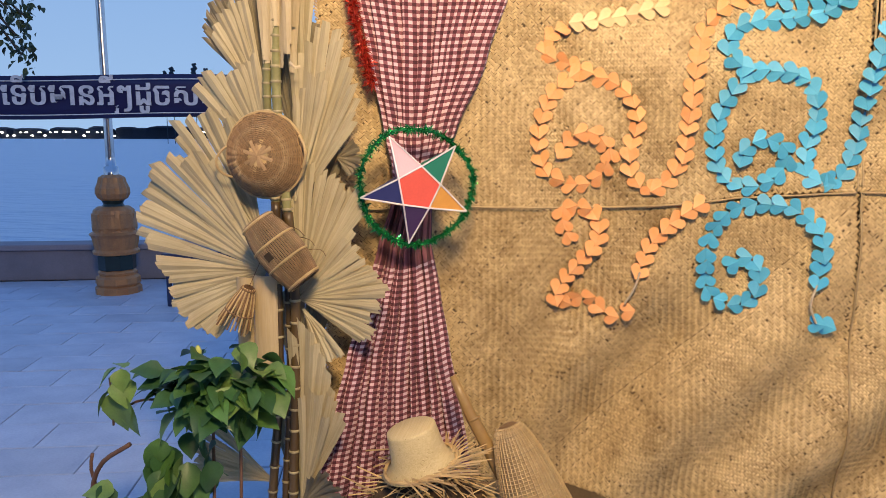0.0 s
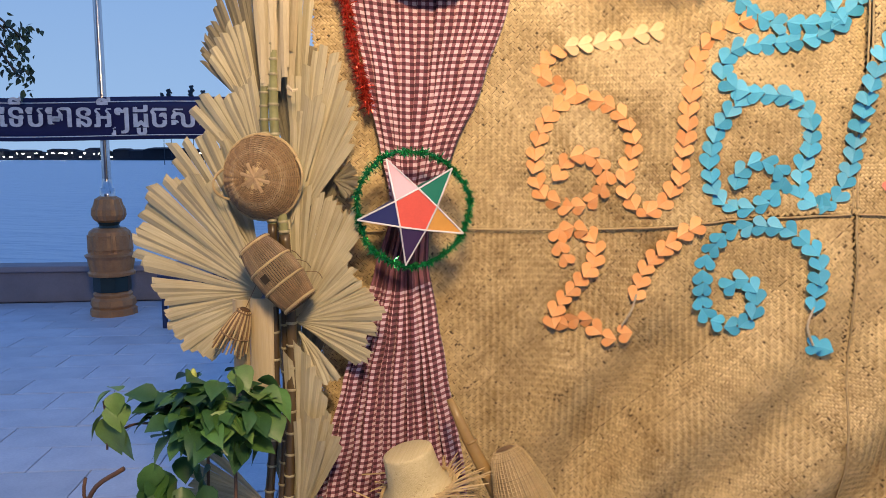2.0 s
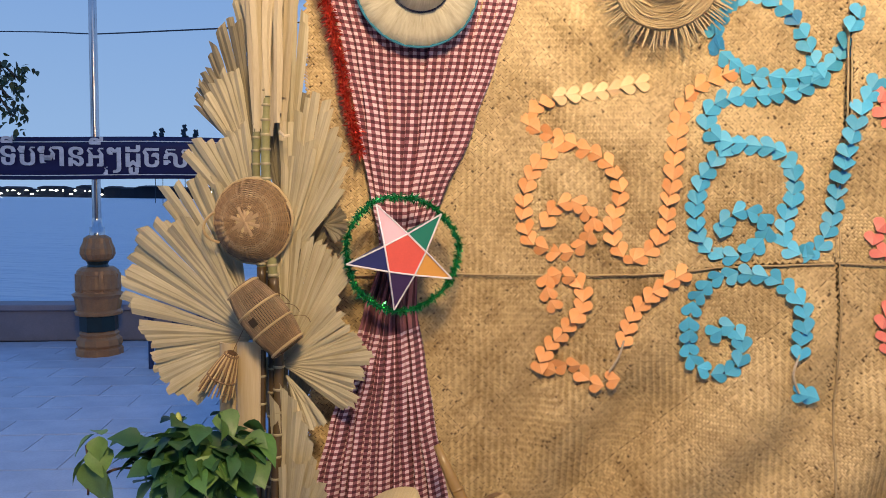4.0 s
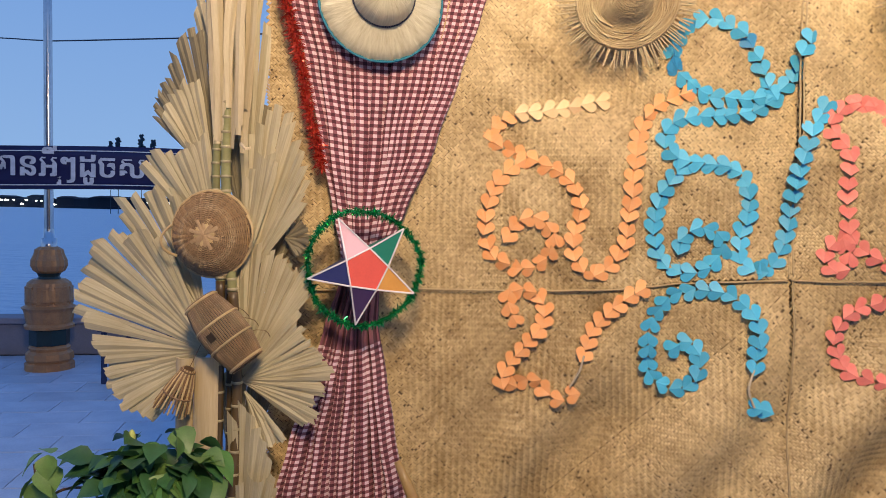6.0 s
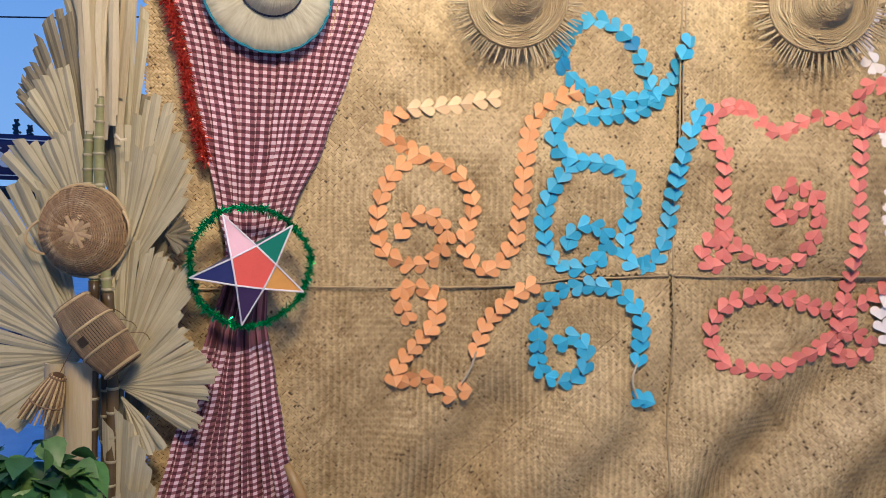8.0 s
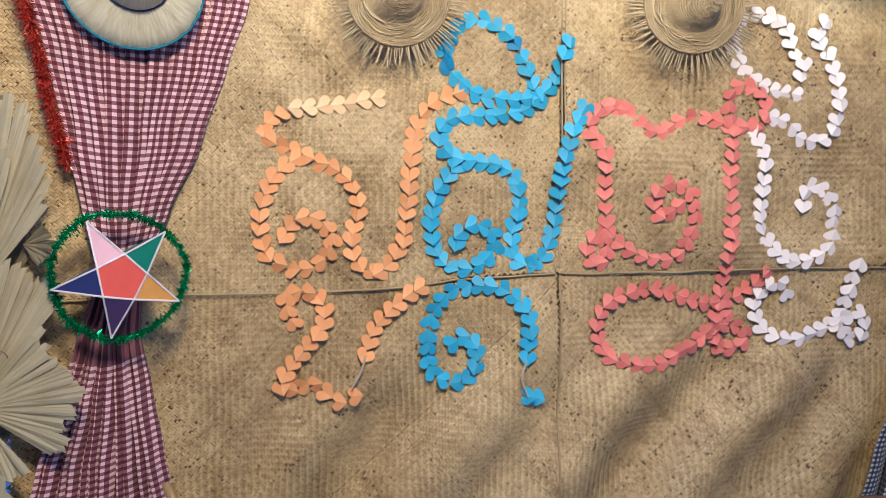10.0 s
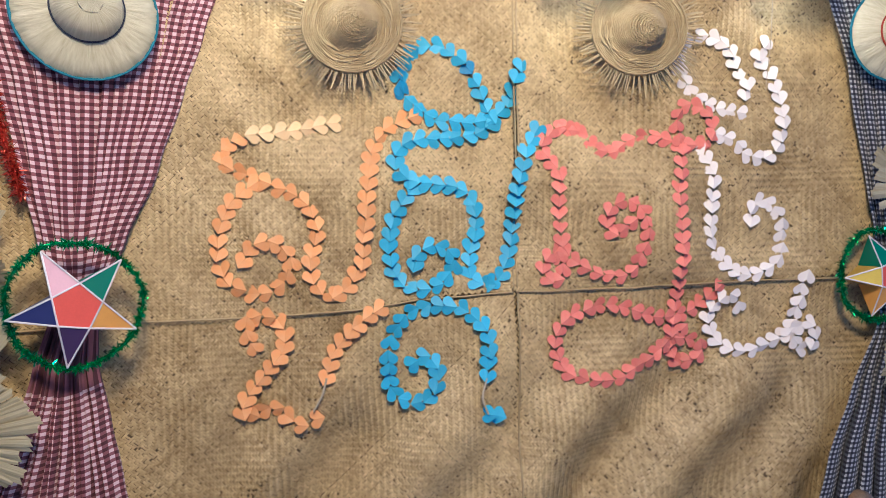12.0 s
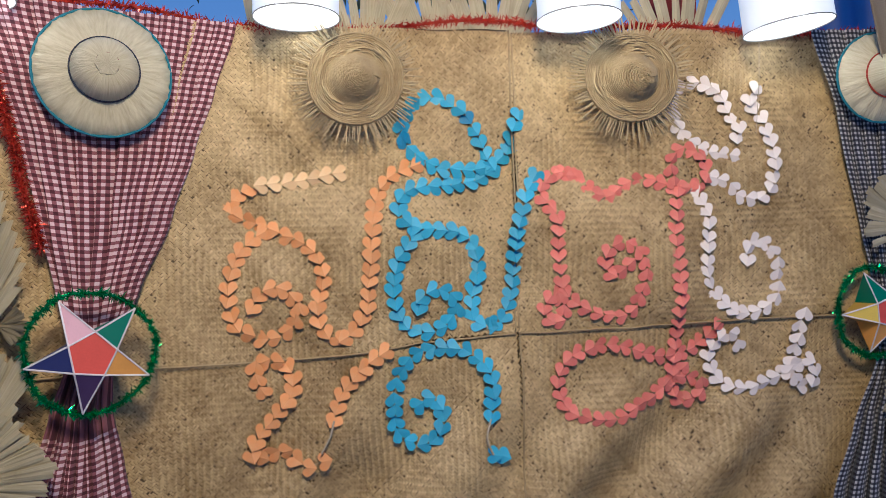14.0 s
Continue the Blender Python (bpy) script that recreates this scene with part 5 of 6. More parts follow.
basket_rim = part("rim", bm, RATTAN_PALE, basket)
for a0, out in ((radians(190), 0.028), (radians(5), 0.010)):
    bm = bmesh.new()
    tube(bm, [((BR + out * math.sin(math.pi * t)) * math.cos(a0 + (t - 0.5) * 0.75), (BR + out * math.sin(math.pi * t)) * math.sin(a0 + (t - 0.5) * 0.75), 0.012 + 0.018 * math.sin(math.pi * t)) for t in [j / 14 for j in range(15)]], 0.0042, 6)
    part("handle", bm, RATTAN_PALE, basket_rim)

# barrel fish trap
trap = thing("fish_trap", (0, 0, 0), "brown barrel-shaped slatted fish trap tied aslant on the column", "fish trap")
A, B = Vector((-0.524, 1.525, 1.212)), Vector((-0.380, 1.535, 1.040))
trap.matrix_basis = Matrix.Translation(A) @ (B - A).to_track_quat("Z", "Y").to_matrix().to_4x4()
TL = (B - A).length


def barrel(t):
    return 0.043 + 0.006 * t + 0.021 * math.sin(math.pi * min(1, t * 0.95 + 0.05))


# near-black core, its colour standing in for the shade behind the slats
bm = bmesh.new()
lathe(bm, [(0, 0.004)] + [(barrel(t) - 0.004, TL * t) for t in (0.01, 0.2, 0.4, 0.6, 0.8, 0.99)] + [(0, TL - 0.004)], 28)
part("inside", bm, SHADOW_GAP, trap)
for k in range(56):
    a = 2 * math.pi * k / 56
    bm = bmesh.new()
    tube(bm, [(barrel(t) * math.cos(a), barrel(t) * math.sin(a), TL * t) for t in (0, 0.2, 0.4, 0.6, 0.8, 1)], 0.0029, 5)
    part("slat", bm, RATTAN, trap)
for t in (0.03, 0.36, 0.66, 0.97):
    bm = bmesh.new()
    tube(bm, [((barrel(t) + 0.003) * math.cos(q), (barrel(t) + 0.003) * math.sin(q), TL * t) for q in (2 * math.pi * j / 36 for j in range(36))], 0.0042 if t in (0.03, 0.97) else 0.0036, 6, True)
    part("hoop", bm, RATTAN_PALE, trap)
# a near-black block, painted as the square hole's shade, faces the viewer
inv = trap.matrix_basis.inverted().to_3x3()
face = (inv @ Vector((-0.12, -1, 0.0)))
face.z = 0
face.normalize()
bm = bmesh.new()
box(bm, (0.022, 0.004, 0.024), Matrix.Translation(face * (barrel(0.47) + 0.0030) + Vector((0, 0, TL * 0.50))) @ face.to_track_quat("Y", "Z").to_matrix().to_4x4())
part("trap_hole", bm, SHADOW_GAP, trap, "near-black block painted as the shade in a square opening")
for k in range(3):
    bm = bmesh.new()
    tube(bm, glide([(0.03 * k - 0.02, 0.03, TL * 0.1 + 0.06 * k), (0.05, 0.06 + 0.01 * k, TL * 0.35 + 0.05 * k), (0.10 + 0.01 * k, 0.05, TL * 0.5 + 0.05 * k)], 0.02), 0.0012, 4)
    part("tie_string", bm, RATTAN_DARK, trap)

# small conical slatted trap
cone = thing("small_fish_trap", (0, 0, 0), "small conical slatted bamboo trap hung on the column", "fish trap")
A, B = Vector((-0.560, 1.53, 1.012)), Vector((-0.612, 1.525, 0.893))
cone.matrix_basis = Matrix.Translation(A) @ (B - A).to_track_quat("Z", "Y").to_matrix().to_4x4()
CL = (B - A).length
for k in range(28):
    a = 2 * math.pi * k / 28
    bm = bmesh.new()
    tube(bm, [((0.016 + 0.036 * t**0.8) * math.cos(a), (0.016 + 0.036 * t**0.8) * math.sin(a), CL * t * (1 + 0.06 * math.sin(5 * k))) for t in (0, 0.3, 0.6, 1)], [0.0034, 0.0036, 0.0034, 0.0026], 5)
    part("slat", bm, RATTAN_PALE if k % 2 else RATTAN, cone)
for t in (0.04, 0.62):
    bm = bmesh.new()
    q = 0.018 + 0.036 * t**0.8
    tube(bm, [(q * math.cos(u), q * math.sin(u), CL * t) for u in (2 * math.pi * j / 24 for j in range(24))], 0.0028, 5, True)
    part("hoop", bm, RATTAN, cone)
bm = bmesh.new()
lathe(bm, [(0.0, -0.006), (0.014, -0.004), (0.017, 0.012)], 16)
part("cap", bm, RATTAN_DARK, cone)
bm = bmesh.new()
tube(bm, [(0, 0, 0), (0.01, -0.005, -0.05), (0.02, -0.01, -0.10)], 0.0012, 4)
part("cord", bm, RATTAN_DARK, cone)

# ---- leafy plant ----
GREEN = [surface("leaf_green_" + w, c, tuple(v * 0.65 for v in c), rough=0.42, scale=30, fine=200, bump=0.2, vary=0.25, through_light=0.15) for w, c in (("mid", (0.085, 0.200, 0.045)), ("dark", (0.050, 0.140, 0.045)), ("pale", (0.150, 0.265, 0.065)))]
STEM = surface("brown_stem", (0.20, 0.10, 0.055), rough=0.6)


def leaf_mesh(material, ln, wd, droop, cup, wave):
    bm = bmesh.new()
    rows = []
    for t, w in ((0.0, 0.06), (0.12, 0.62), (0.3, 0.98), (0.5, 0.95), (0.72, 0.62), (0.88, 0.26), (1.0, 0.02)):
        y = ln * t
        z = -droop * ln * t * t
        w2 = wd * w
        wv = wave * math.sin(11 * t)
        rows.append([bm.verts.new((-w2, y, z + cup * w2 + wv)), bm.verts.new((-w2 * 0.5, y + 0.01 * ln, z + cup * w2 * 0.35)), bm.verts.new((0, y, z)), bm.verts.new((w2 * 0.5, y + 0.01 * ln, z + cup * w2 * 0.35)), bm.verts.new((w2, y, z + cup * w2 - wv))])
    for a, b in zip(rows, rows[1:]):
        for i in range(4):
            bm.faces.new((a[i], a[i + 1], b[i + 1], b[i]))
    return mesh_of("leaf", bm, material, True)


LEAVES = [leaf_mesh(GREEN[k % 3 if k < 6 else 1], 0.100, 0.038 + 0.004 * (k % 3), 0.15 + 0.18 * (k % 4), 0.25, 0.002 * (k % 2)) for k in range(9)]
rnd = random.Random(77)
plant = thing("leafy_plant", (-0.695, 1.44, 0.012), "bushy green plant with broad pointed leaves beside the column", "plant")


def put_leaf(x, y, z, heading, tilt, roll_, size, me=None):
    m = Matrix.Translation((x + 0.72, y - 1.44, z)) @ Matrix.Rotation(heading, 4, "Z") @ Matrix.Rotation(tilt, 4, "X") @ Matrix.Rotation(roll_, 4, "Y") @ Matrix.Scale(size, 4)
    return piece("leaf", me or rnd.choice(LEAVES), plant, m)


for k in range(190):
    a, b = rnd.uniform(0, 6.283), rnd.gauss(0, 0.62)
    rr = rnd.uniform(0.35, 1.0)
    x, y, z = -0.640 + 0.195 * rr * math.cos(a) * math.cos(b), 1.43 + 0.13 * rr * math.sin(a) * math.cos(b), 0.738 + 0.12 * rr * math.sin(b)
    z -= 0.10 * max(0, -0.63 - x) * 2.0
    if x > -0.66 and z < 0.63:
        continue
    head = math.atan2((y - 1.45) * 1.4 - 0.05, x + 0.66) - math.pi / 2
    put_leaf(x, y, z, head + rnd.gauss(0, 0.6), rnd.gauss(-0.15 if z > 0.66 else -0.8, 0.4), rnd.gauss(0, 0.4), rnd.uniform(0.55, 1.05))
for k in range(40):
    x, z = rnd.gauss(-0.765, 0.05), rnd.uniform(0.36, 0.60)
    put_leaf(x, 1.40 + rnd.uniform(-0.06, 0.06), z, math.pi + rnd.gauss(0, 0.8), rnd.gauss(-1.25, 0.3), rnd.gauss(0, 0.4), rnd.uniform(0.8, 1.25))
for x, z, h, ti, si in ((-1.00, 0.735, 2.4, -0.5, 0.9), (-0.985, 0.73, 3.6, -1.0, 0.85), (-0.95, 0.70, 4.9, 0.7, 1.15), (-1.02, 0.665, 2.2, -0.6, 1.0), (-1.0, 0.66, 3.3, -1.25, 1.5), (-0.96, 0.62, 3.0, -1.3, 1.2), (-0.975, 0.735, 1.0, 0.3, 0.7), (-0.99, 0.70, 4.0, -0.9, 1.1)):
    put_leaf(x + 0.04, 1.40, z + 0.03, h, ti, 0.2, si * 0.8, LEAVES[2] if z < 0.7 else LEAVES[5])
for k in range(24):
    put_leaf(rnd.gauss(-0.99, 0.06), 1.36 + rnd.uniform(-0.05, 0.05), rnd.uniform(0.27, 0.39), rnd.uniform(0, 6.3), rnd.gauss(-0.3, 0.5), rnd.gauss(0, 0.3), rnd.uniform(0.6, 1.0))
for pts, rad in (
    (((-0.38, 0, 0.0), (-0.38, -0.02, 0.30), (-0.33, -0.03, 0.44), (-0.22, -0.03, 0.52)), 0.0075),
    (((-0.36, -0.02, 0.36), (-0.375, -0.02, 0.42), (-0.365, -0.02, 0.47)), 0.0055),
    (((-0.26, -0.02, 0.62), (-0.18, 0.0, 0.655), (-0.05, 0.0, 0.655)), 0.004),
    (((-0.265, -0.04, 0.58), (-0.262, -0.04, 0.66), (-0.268, -0.04, 0.73)), 0.0035),
    (((0.02, 0.0, 0.0), (0.04, 0.0, 0.35), (0.05, 0, 0.62)), 0.005),
    (((0.10, 0.0, 0.0), (0.13, 0.0, 0.35), (0.14, 0, 0.66)), 0.005),
):
    bm = bmesh.new()
    tube(bm, glide(pts, 0.03), rad, 7)
    part("stem", bm, STEM, plant, smooth=True)
bm = bmesh.new()
lathe(bm, [(0, 0), (0.008, 0.012), (0.011, 0.03), (0.006, 0.045), (0, 0.05)], 10, Matrix.Translation((0.03, -0.03, 0.80)))
part("bud", bm, surface("pale_yellow_bud", (0.55, 0.60, 0.15), rough=0.5), plant, "pale yellow bud", smooth=True)

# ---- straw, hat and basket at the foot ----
# mound colour is darkened to hold the low light under the loose straw
HEAP = surface("low_lit_straw", (0.12, 0.07, 0.035), (0.05, 0.03, 0.015), rough=0.9, scale=30, fine=200, bump=0.9)
LOOSE = surface("golden_loose_straw", (0.56, 0.40, 0.19), (0.40, 0.26, 0.11), rough=0.5, scale=20, fine=200, bump=0.2, vary=0.2)
FLAT_STRAW = woven_straw("fine_plaited_palm", 0.0036, (0.70, 0.57, 0.31), (0.58, 0.45, 0.21), (0.45, 0.32, 0.14))
rnd = random.Random(9)
heap = thing("straw_heap", (-0.02, 1.60, 0), "heap of loose golden straw at the foot of the cloth", "straw")
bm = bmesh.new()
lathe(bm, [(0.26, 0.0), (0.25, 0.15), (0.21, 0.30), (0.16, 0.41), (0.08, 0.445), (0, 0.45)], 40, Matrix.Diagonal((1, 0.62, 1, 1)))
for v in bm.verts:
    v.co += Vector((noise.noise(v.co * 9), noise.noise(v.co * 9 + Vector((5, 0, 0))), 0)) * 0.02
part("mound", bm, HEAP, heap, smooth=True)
for k in range(120):
    a = rnd.uniform(0, 6.283)
    q = rnd.uniform(0.2, 1.0)
    p0 = Vector((0.19 * q * math.cos(a), 0.13 * q * math.sin(a) - 0.02, 0.465 - 0.11 * q * q + rnd.uniform(-0.01, 0.02)))
    d = Vector((math.cos(a + rnd.gauss(0, 0.8)), 0.7 * math.sin(a + rnd.gauss(0, 0.8)), rnd.gauss(-0.12, 0.22))).normalized() * rnd.uniform(0.06, 0.16)
    bm = bmesh.new()
    ribbon(bm, [p0 - d * 0.4, p0 + d * 0.2 + Vector((0, 0, 0.006)), p0 + d], rnd.uniform(0.0014, 0.0032), rnd.uniform(0.001, 0.0025), Vector((0, -0.6, 0.8)))
    part("straw", bm, LOOSE, heap)
hat = thing("flat_topped_hat", (0, 0, 0), "pale yellow plaited hat with a flat crown and ragged straw brim", "hat")
hat.matrix_basis = Matrix.Translation((-0.036, 1.565, 0.494)) @ Matrix.Rotation(radians(-14), 4, "Y") @ Matrix.Rotation(radians(6), 4, "X")
bm = bmesh.new()
lathe(bm, [(0.0, 0.122), (0.066, 0.125), (0.0715, 0.122), (0.073, 0.116), (0.076, 0.08), (0.080, 0.045), (0.087, 0.016), (0.118, 0.0), (0.116, -0.003), (0.09, 0.014)], 40, wobble=lambda t, q: 0.025 * math.sin(2 * t + 1))
part("crown", bm, FLAT_STRAW, hat, smooth=True)
for k in range(90):
    a = 2 * math.pi * k / 90 + rnd.gauss(0, 0.05)
    d = Vector((math.cos(a + 0.95), math.sin(a + 0.95), rnd.gauss(-0.02, 0.07)))
    if d.y < -0.25 and d.x < 0.55:
        continue
    p0 = Vector((0.095 * math.cos(a), 0.095 * math.sin(a), 0.004 + rnd.uniform(-0.008, 0.008)))
    bm = bmesh.new()
    ln = rnd.uniform(0.07, 0.17)
    ribbon(bm, [p0, p0 + d * ln * 0.5 + Vector((0, 0, 0.005)), p0 + d * ln], 0.003, rnd.uniform(0.0012, 0.0028), Vector((0, -0.5, 0.85)))
    part("brim_straw", bm, LOOSE, hat)
bm = bmesh.new()
tube(bm, [(0.112 * math.cos(t), 0.112 * math.sin(t), 0.006 + 0.003 * math.sin(9 * t)) for t in (2 * math.pi * j / 40 for j in range(40))], 0.006, 6, True)
part("brim_plait", bm, LOOSE, hat)
BANANA = surface("ripe_spotted_banana", (0.50, 0.42, 0.06), (0.05, 0.035, 0.012), rough=0.5, scale=45, fine=160, bump=0.2)
for x, tilt in ((0.015, 0.1), (0.05, -0.15), (0.085, -0.05), (-0.03, 0.2)):
    ban = bmesh.new()
    tube(ban, [(x + tilt * (t - 0.5) * 0.1, 1.475 - 0.018 * math.sin(math.pi * t), 0.315 + 0.105 * t) for t in (0, 0.15, 0.3, 0.5, 0.7, 0.85, 1)], [0.005, 0.013, 0.017, 0.018, 0.016, 0.012, 0.004], 9)
    tagged(part("banana", ban, BANANA, smooth=True), "overripe yellow banana with black spots on the straw", "banana", "bananas on the straw")
tray = bmesh.new()
lathe(tray, [(0.0, 0.300), (0.17, 0.300), (0.19, 0.318), (0.185, 0.318), (0.165, 0.308), (0, 0.308)], 36, Matrix.Translation((0.03, 1.49, 0)) @ Matrix.Diagonal((1, 0.45, 1, 1)))
lathe(tray, [(0.13, 0.0), (0.15, 0.300)], 36, Matrix.Translation((0.03, 1.50, 0)) @ Matrix.Diagonal((1, 0.45, 1, 1)))
tagged(part("basket_stand", tray, RATTAN_DARK, smooth=True), "dark round basket holding bananas in front of the straw", "basket")
tb = thing("bamboo_tube", (0, 0, 0), "yellow-brown bamboo tube leaning against the matting", "bamboo")
bm = bmesh.new()
line = [Vector((0.030, 1.685, 0.735)), Vector((0.090, 1.67, 0.620)), Vector((0.145, 1.655, 0.535)), Vector((0.36, 1.60, 0.16)), Vector((0.45, 1.575, 0.02))]
tube(bm, [line[0], line[0].lerp(line[1], 0.5), line[1], line[2], line[3], line[4]], [0.0105, 0.016, 0.019, 0.021, 0.023, 0.023], 14)
part("culm", bm, BAMBOO, tb, smooth=True)
bm = bmesh.new()
dirn = (line[2] - line[0]).normalized()
lathe(bm, [(0.019, -0.004), (0.0225, 0), (0.019, 0.004)], 14, Matrix.Translation(line[0].lerp(line[2], 0.62)) @ dirn.to_track_quat("Z", "Y").to_matrix().to_4x4())
part("joint", bm, BAMBOO, tb, smooth=True)
scoop = thing("openwork_basket", (0, 0, 0), "pale openwork woven rattan basket leaning by the hat", "basket")
A, B = Vector((0.212, 1.615, 0.622)), Vector((0.385, 1.575, 0.20))
scoop.matrix_basis = Matrix.Translation(A) @ (B - A).to_track_quat("Z", "Y").to_matrix().to_4x4()
SL = (B - A).length


def scoop_r(t):
    return 0.030 + 0.085 * min(1, t * 1.3) ** 0.55


bm = bmesh.new()
lathe(bm, [(0, 0.006)] + [(scoop_r(t) - 0.006, SL * t + 0.006) for t in (0, 0.05, 0.15, 0.3, 0.5, 0.75, 1)], 30)
part("lining", bm, RATTAN_PALE, scoop, smooth=True)
for k in range(40):
    a = 2 * math.pi * k / 40
    bm = bmesh.new()
    tube(bm, [((scoop_r(t) + 0.001) * math.cos(a), (scoop_r(t) + 0.001) * math.sin(a), SL * t) for t in (0, 0.04, 0.1, 0.2, 0.35, 0.55, 0.8, 1)], 0.0019, 5)
    part("rib", bm, RATTAN_PALE, scoop)
for k in range(44):
    t = (k + 0.3) / 44
    bm = bmesh.new()
    tube(bm, [((scoop_r(t) + 0.002 * (1 if (j + k) % 2 else -0.2)) * math.cos(u), (scoop_r(t) + 0.002 * (1 if (j + k) % 2 else -0.2)) * math.sin(u), SL * t) for j, u in enumerate(2 * math.pi * j / 40 for j in range(40))], 0.0015, 4, True)
    part("weave_ring", bm, RATTAN_PALE, scoop)
bm = bmesh.new()
lathe(bm, [(0, -0.004), (0.022, -0.003), (0.030, 0.002)], 20)
part("tip", bm, RATTAN, scoop)

# ---- lamp post, banner, branch, wire ----
GILT = surface("weathered_gilt", (0.44, 0.22, 0.085), (0.24, 0.11, 0.05), rough=0.45, metal=0.15, scale=9, fine=90, bump=0.4)
DARK_GREEN = surface("dark_green_paint", (0.015, 0.035, 0.035), rough=0.35)
STEEL = surface("polished_steel", (0.55, 0.55, 0.58), (0.45, 0.45, 0.48), rough=0.18, metal=1.0, bump=0.03)
NAVY_CLOTH = surface("navy_printed_vinyl", (0.016, 0.014, 0.075), (0.012, 0.010, 0.055), rough=0.35, scale=4, fine=200, bump=0.1)
PRINT = surface("white_print", (0.86, 0.86, 0.88), rough=0.5)

post = thing("street_lamp", quay(0, 0, 0), "steel lamp post on a tiered gilt pedestal by the river", "street lamp")
for nm, mat_, sides, prof, lab in (
    ("plinth", GILT, 12, [(0.0, 0.0), (0.205, 0.0), (0.205, 0.06), (0.185, 0.075), (0.20, 0.10), (0.195, 0.15), (0.165, 0.175), (0.175, 0.20), (0.150, 0.225), (0, 0.23)], ""),
    ("green_band", DARK_GREEN, 8, [(0.165, 0.226), (0.165, 0.36), (0.16, 0.37)], "dark green painted band"),
    ("body", GILT, 48, [(0.15, 0.362), (0.20, 0.375), (0.205, 0.40), (0.185, 0.42), (0.195, 0.47), (0.205, 0.53), (0.225, 0.56), (0.19, 0.58), (0.185, 0.60), (0.195, 0.62), (0.19, 0.72), (0.175, 0.78), (0.135, 0.81), (0.0, 0.82)], ""),
    ("neck", DARK_GREEN, 16, [(0.10, 0.81), (0.085, 0.835), (0.10, 0.865)], "dark green neck"),
    ("fluted_bulb", GILT, 48, [(0.09, 0.862), (0.125, 0.885), (0.145, 0.93), (0.142, 0.98), (0.12, 1.03), (0.11, 1.075), (0.07, 1.10), (0.0, 1.105)], ""),
    ("collar", STEEL, 16, [(0.065, 1.10), (0.062, 1.17), (0.042, 1.18), (0.04, 1.26)], ""),
    ("pole", STEEL, 20, [(0.039, 1.1), (0.036, 3.0), (0.033, 5.2), (0.0, 5.21)], "polished steel pole"),
):
    bm = bmesh.new()
    flute = {"fluted_bulb": lambda t, q: 0.05 * math.cos(12 * t), "body": lambda t, q: 0.035 * abs(math.cos(6 * t)) - 0.02}.get(nm)
    lathe(bm, prof, sides, wobble=flute)
    part(nm, bm, mat_, post, lab, smooth=nm in ("pole", "collar"))
leafs = random.Random(3)
for k in range(8):
    bm = bmesh.new()
    a = 2 * math.pi * (k + 0.5) / 8
    box(bm, (0.02, 0.11, 0.16), Matrix.Rotation(a, 4, "Z") @ Matrix.Translation((0.178, 0, 0.67)), 0.006)
    part("moulding", bm, GILT, post)

banner = thing("banner", quay(0, 0, 0), "navy vinyl banner with white lettering tied along the railing", "banner")
s0, s1, z0, z1 = -3.6, 1.35, 1.605, 1.985
bm = bmesh.new()
cols = []
for i in range(61):
    s = s0 + (s1 - s0) * i / 60
    dip = 0.012 * math.sin(2.1 * s) + 0.02 * (s + 1) * 0.1
    cols.append([bm.verts.new(quay(s, -0.07 + 0.010 * math.sin(3 * s + 5 * t), z0 + (z1 - z0) * t + dip) - quay(0, 0, 0)) for t in (0, 0.25, 0.5, 0.75, 1)])
for a, b in zip(cols, cols[1:]):
    for j in range(4):
        bm.faces.new((a[j], b[j], b[j + 1], a[j + 1]))
sheet = part("sheet", bm, NAVY_CLOTH, banner, smooth=True)
sol = sheet.modifiers.new("thickness", "SOLIDIFY")
sol.thickness = 0.003
for t in (0.10, 0.885):
    bm = bmesh.new()
    rows = []
    for i in range(61):
        s = s0 + (s1 - s0) * i / 60
        dip = 0.012 * math.sin(2.1 * s) + 0.02 * (s + 1) * 0.1
        rows.append([bm.verts.new(quay(s, -0.082 + 0.010 * math.sin(3 * s + 5 * t), z0 + (z1 - z0) * t + dip + h) - quay(0, 0, 0)) for h in (-0.004, 0.004)])
    for a, b in zip(rows, rows[1:]):
        bm.faces.new((a[0], b[0], b[1], a[1]))
    part("border_line", bm, PRINT, sheet)


def words(body, s, z, size, squeeze=1.0, lift=0.0):
    cu = bpy.data.curves.new("lettering", "FONT")
    cu.body, cu.size, cu.align_x = body, size, "LEFT"
    cu.offset = 0.003
    cu.materials.append(PRINT)
    ob = new("lettering", cu)
    ob.parent = sheet
    ob.matrix_basis = Matrix.Translation(quay(s, -0.088 - lift, z) - quay(0, 0, 0)) @ TURNED @ Matrix.Rotation(radians(90), 4, "X") @ Matrix.Diagonal((squeeze, 1, 1, 1))
    return ob


for ds, lift in ((0.0, 0.0), (0.009, 0.001)):
    words("\u17c1\u1791\u17b8\u1794\u1798\u17b6\u1793\u17a2\u17b8\u17d7\u178a\u17bc\u1785\u179f\u1796", -0.875 + ds, 1.725, 0.285, 0.93, lift)
    words("\u179c", 0.095 + ds, 1.648, 0.115, 1.0, lift)

# overhanging branch of a tree that stands outside the view
BRANCH_LEAF = [leaf_mesh(surface("dusk_leaf_" + w, c, tuple(v * 0.6 for v in c), rough=0.5, bump=0.1, vary=0.3), 0.10, 0.028, 0.3, 0.2, 0.0) for w, c in (("a", (0.035, 0.055, 0.025)), ("b", (0.055, 0.085, 0.030)))]
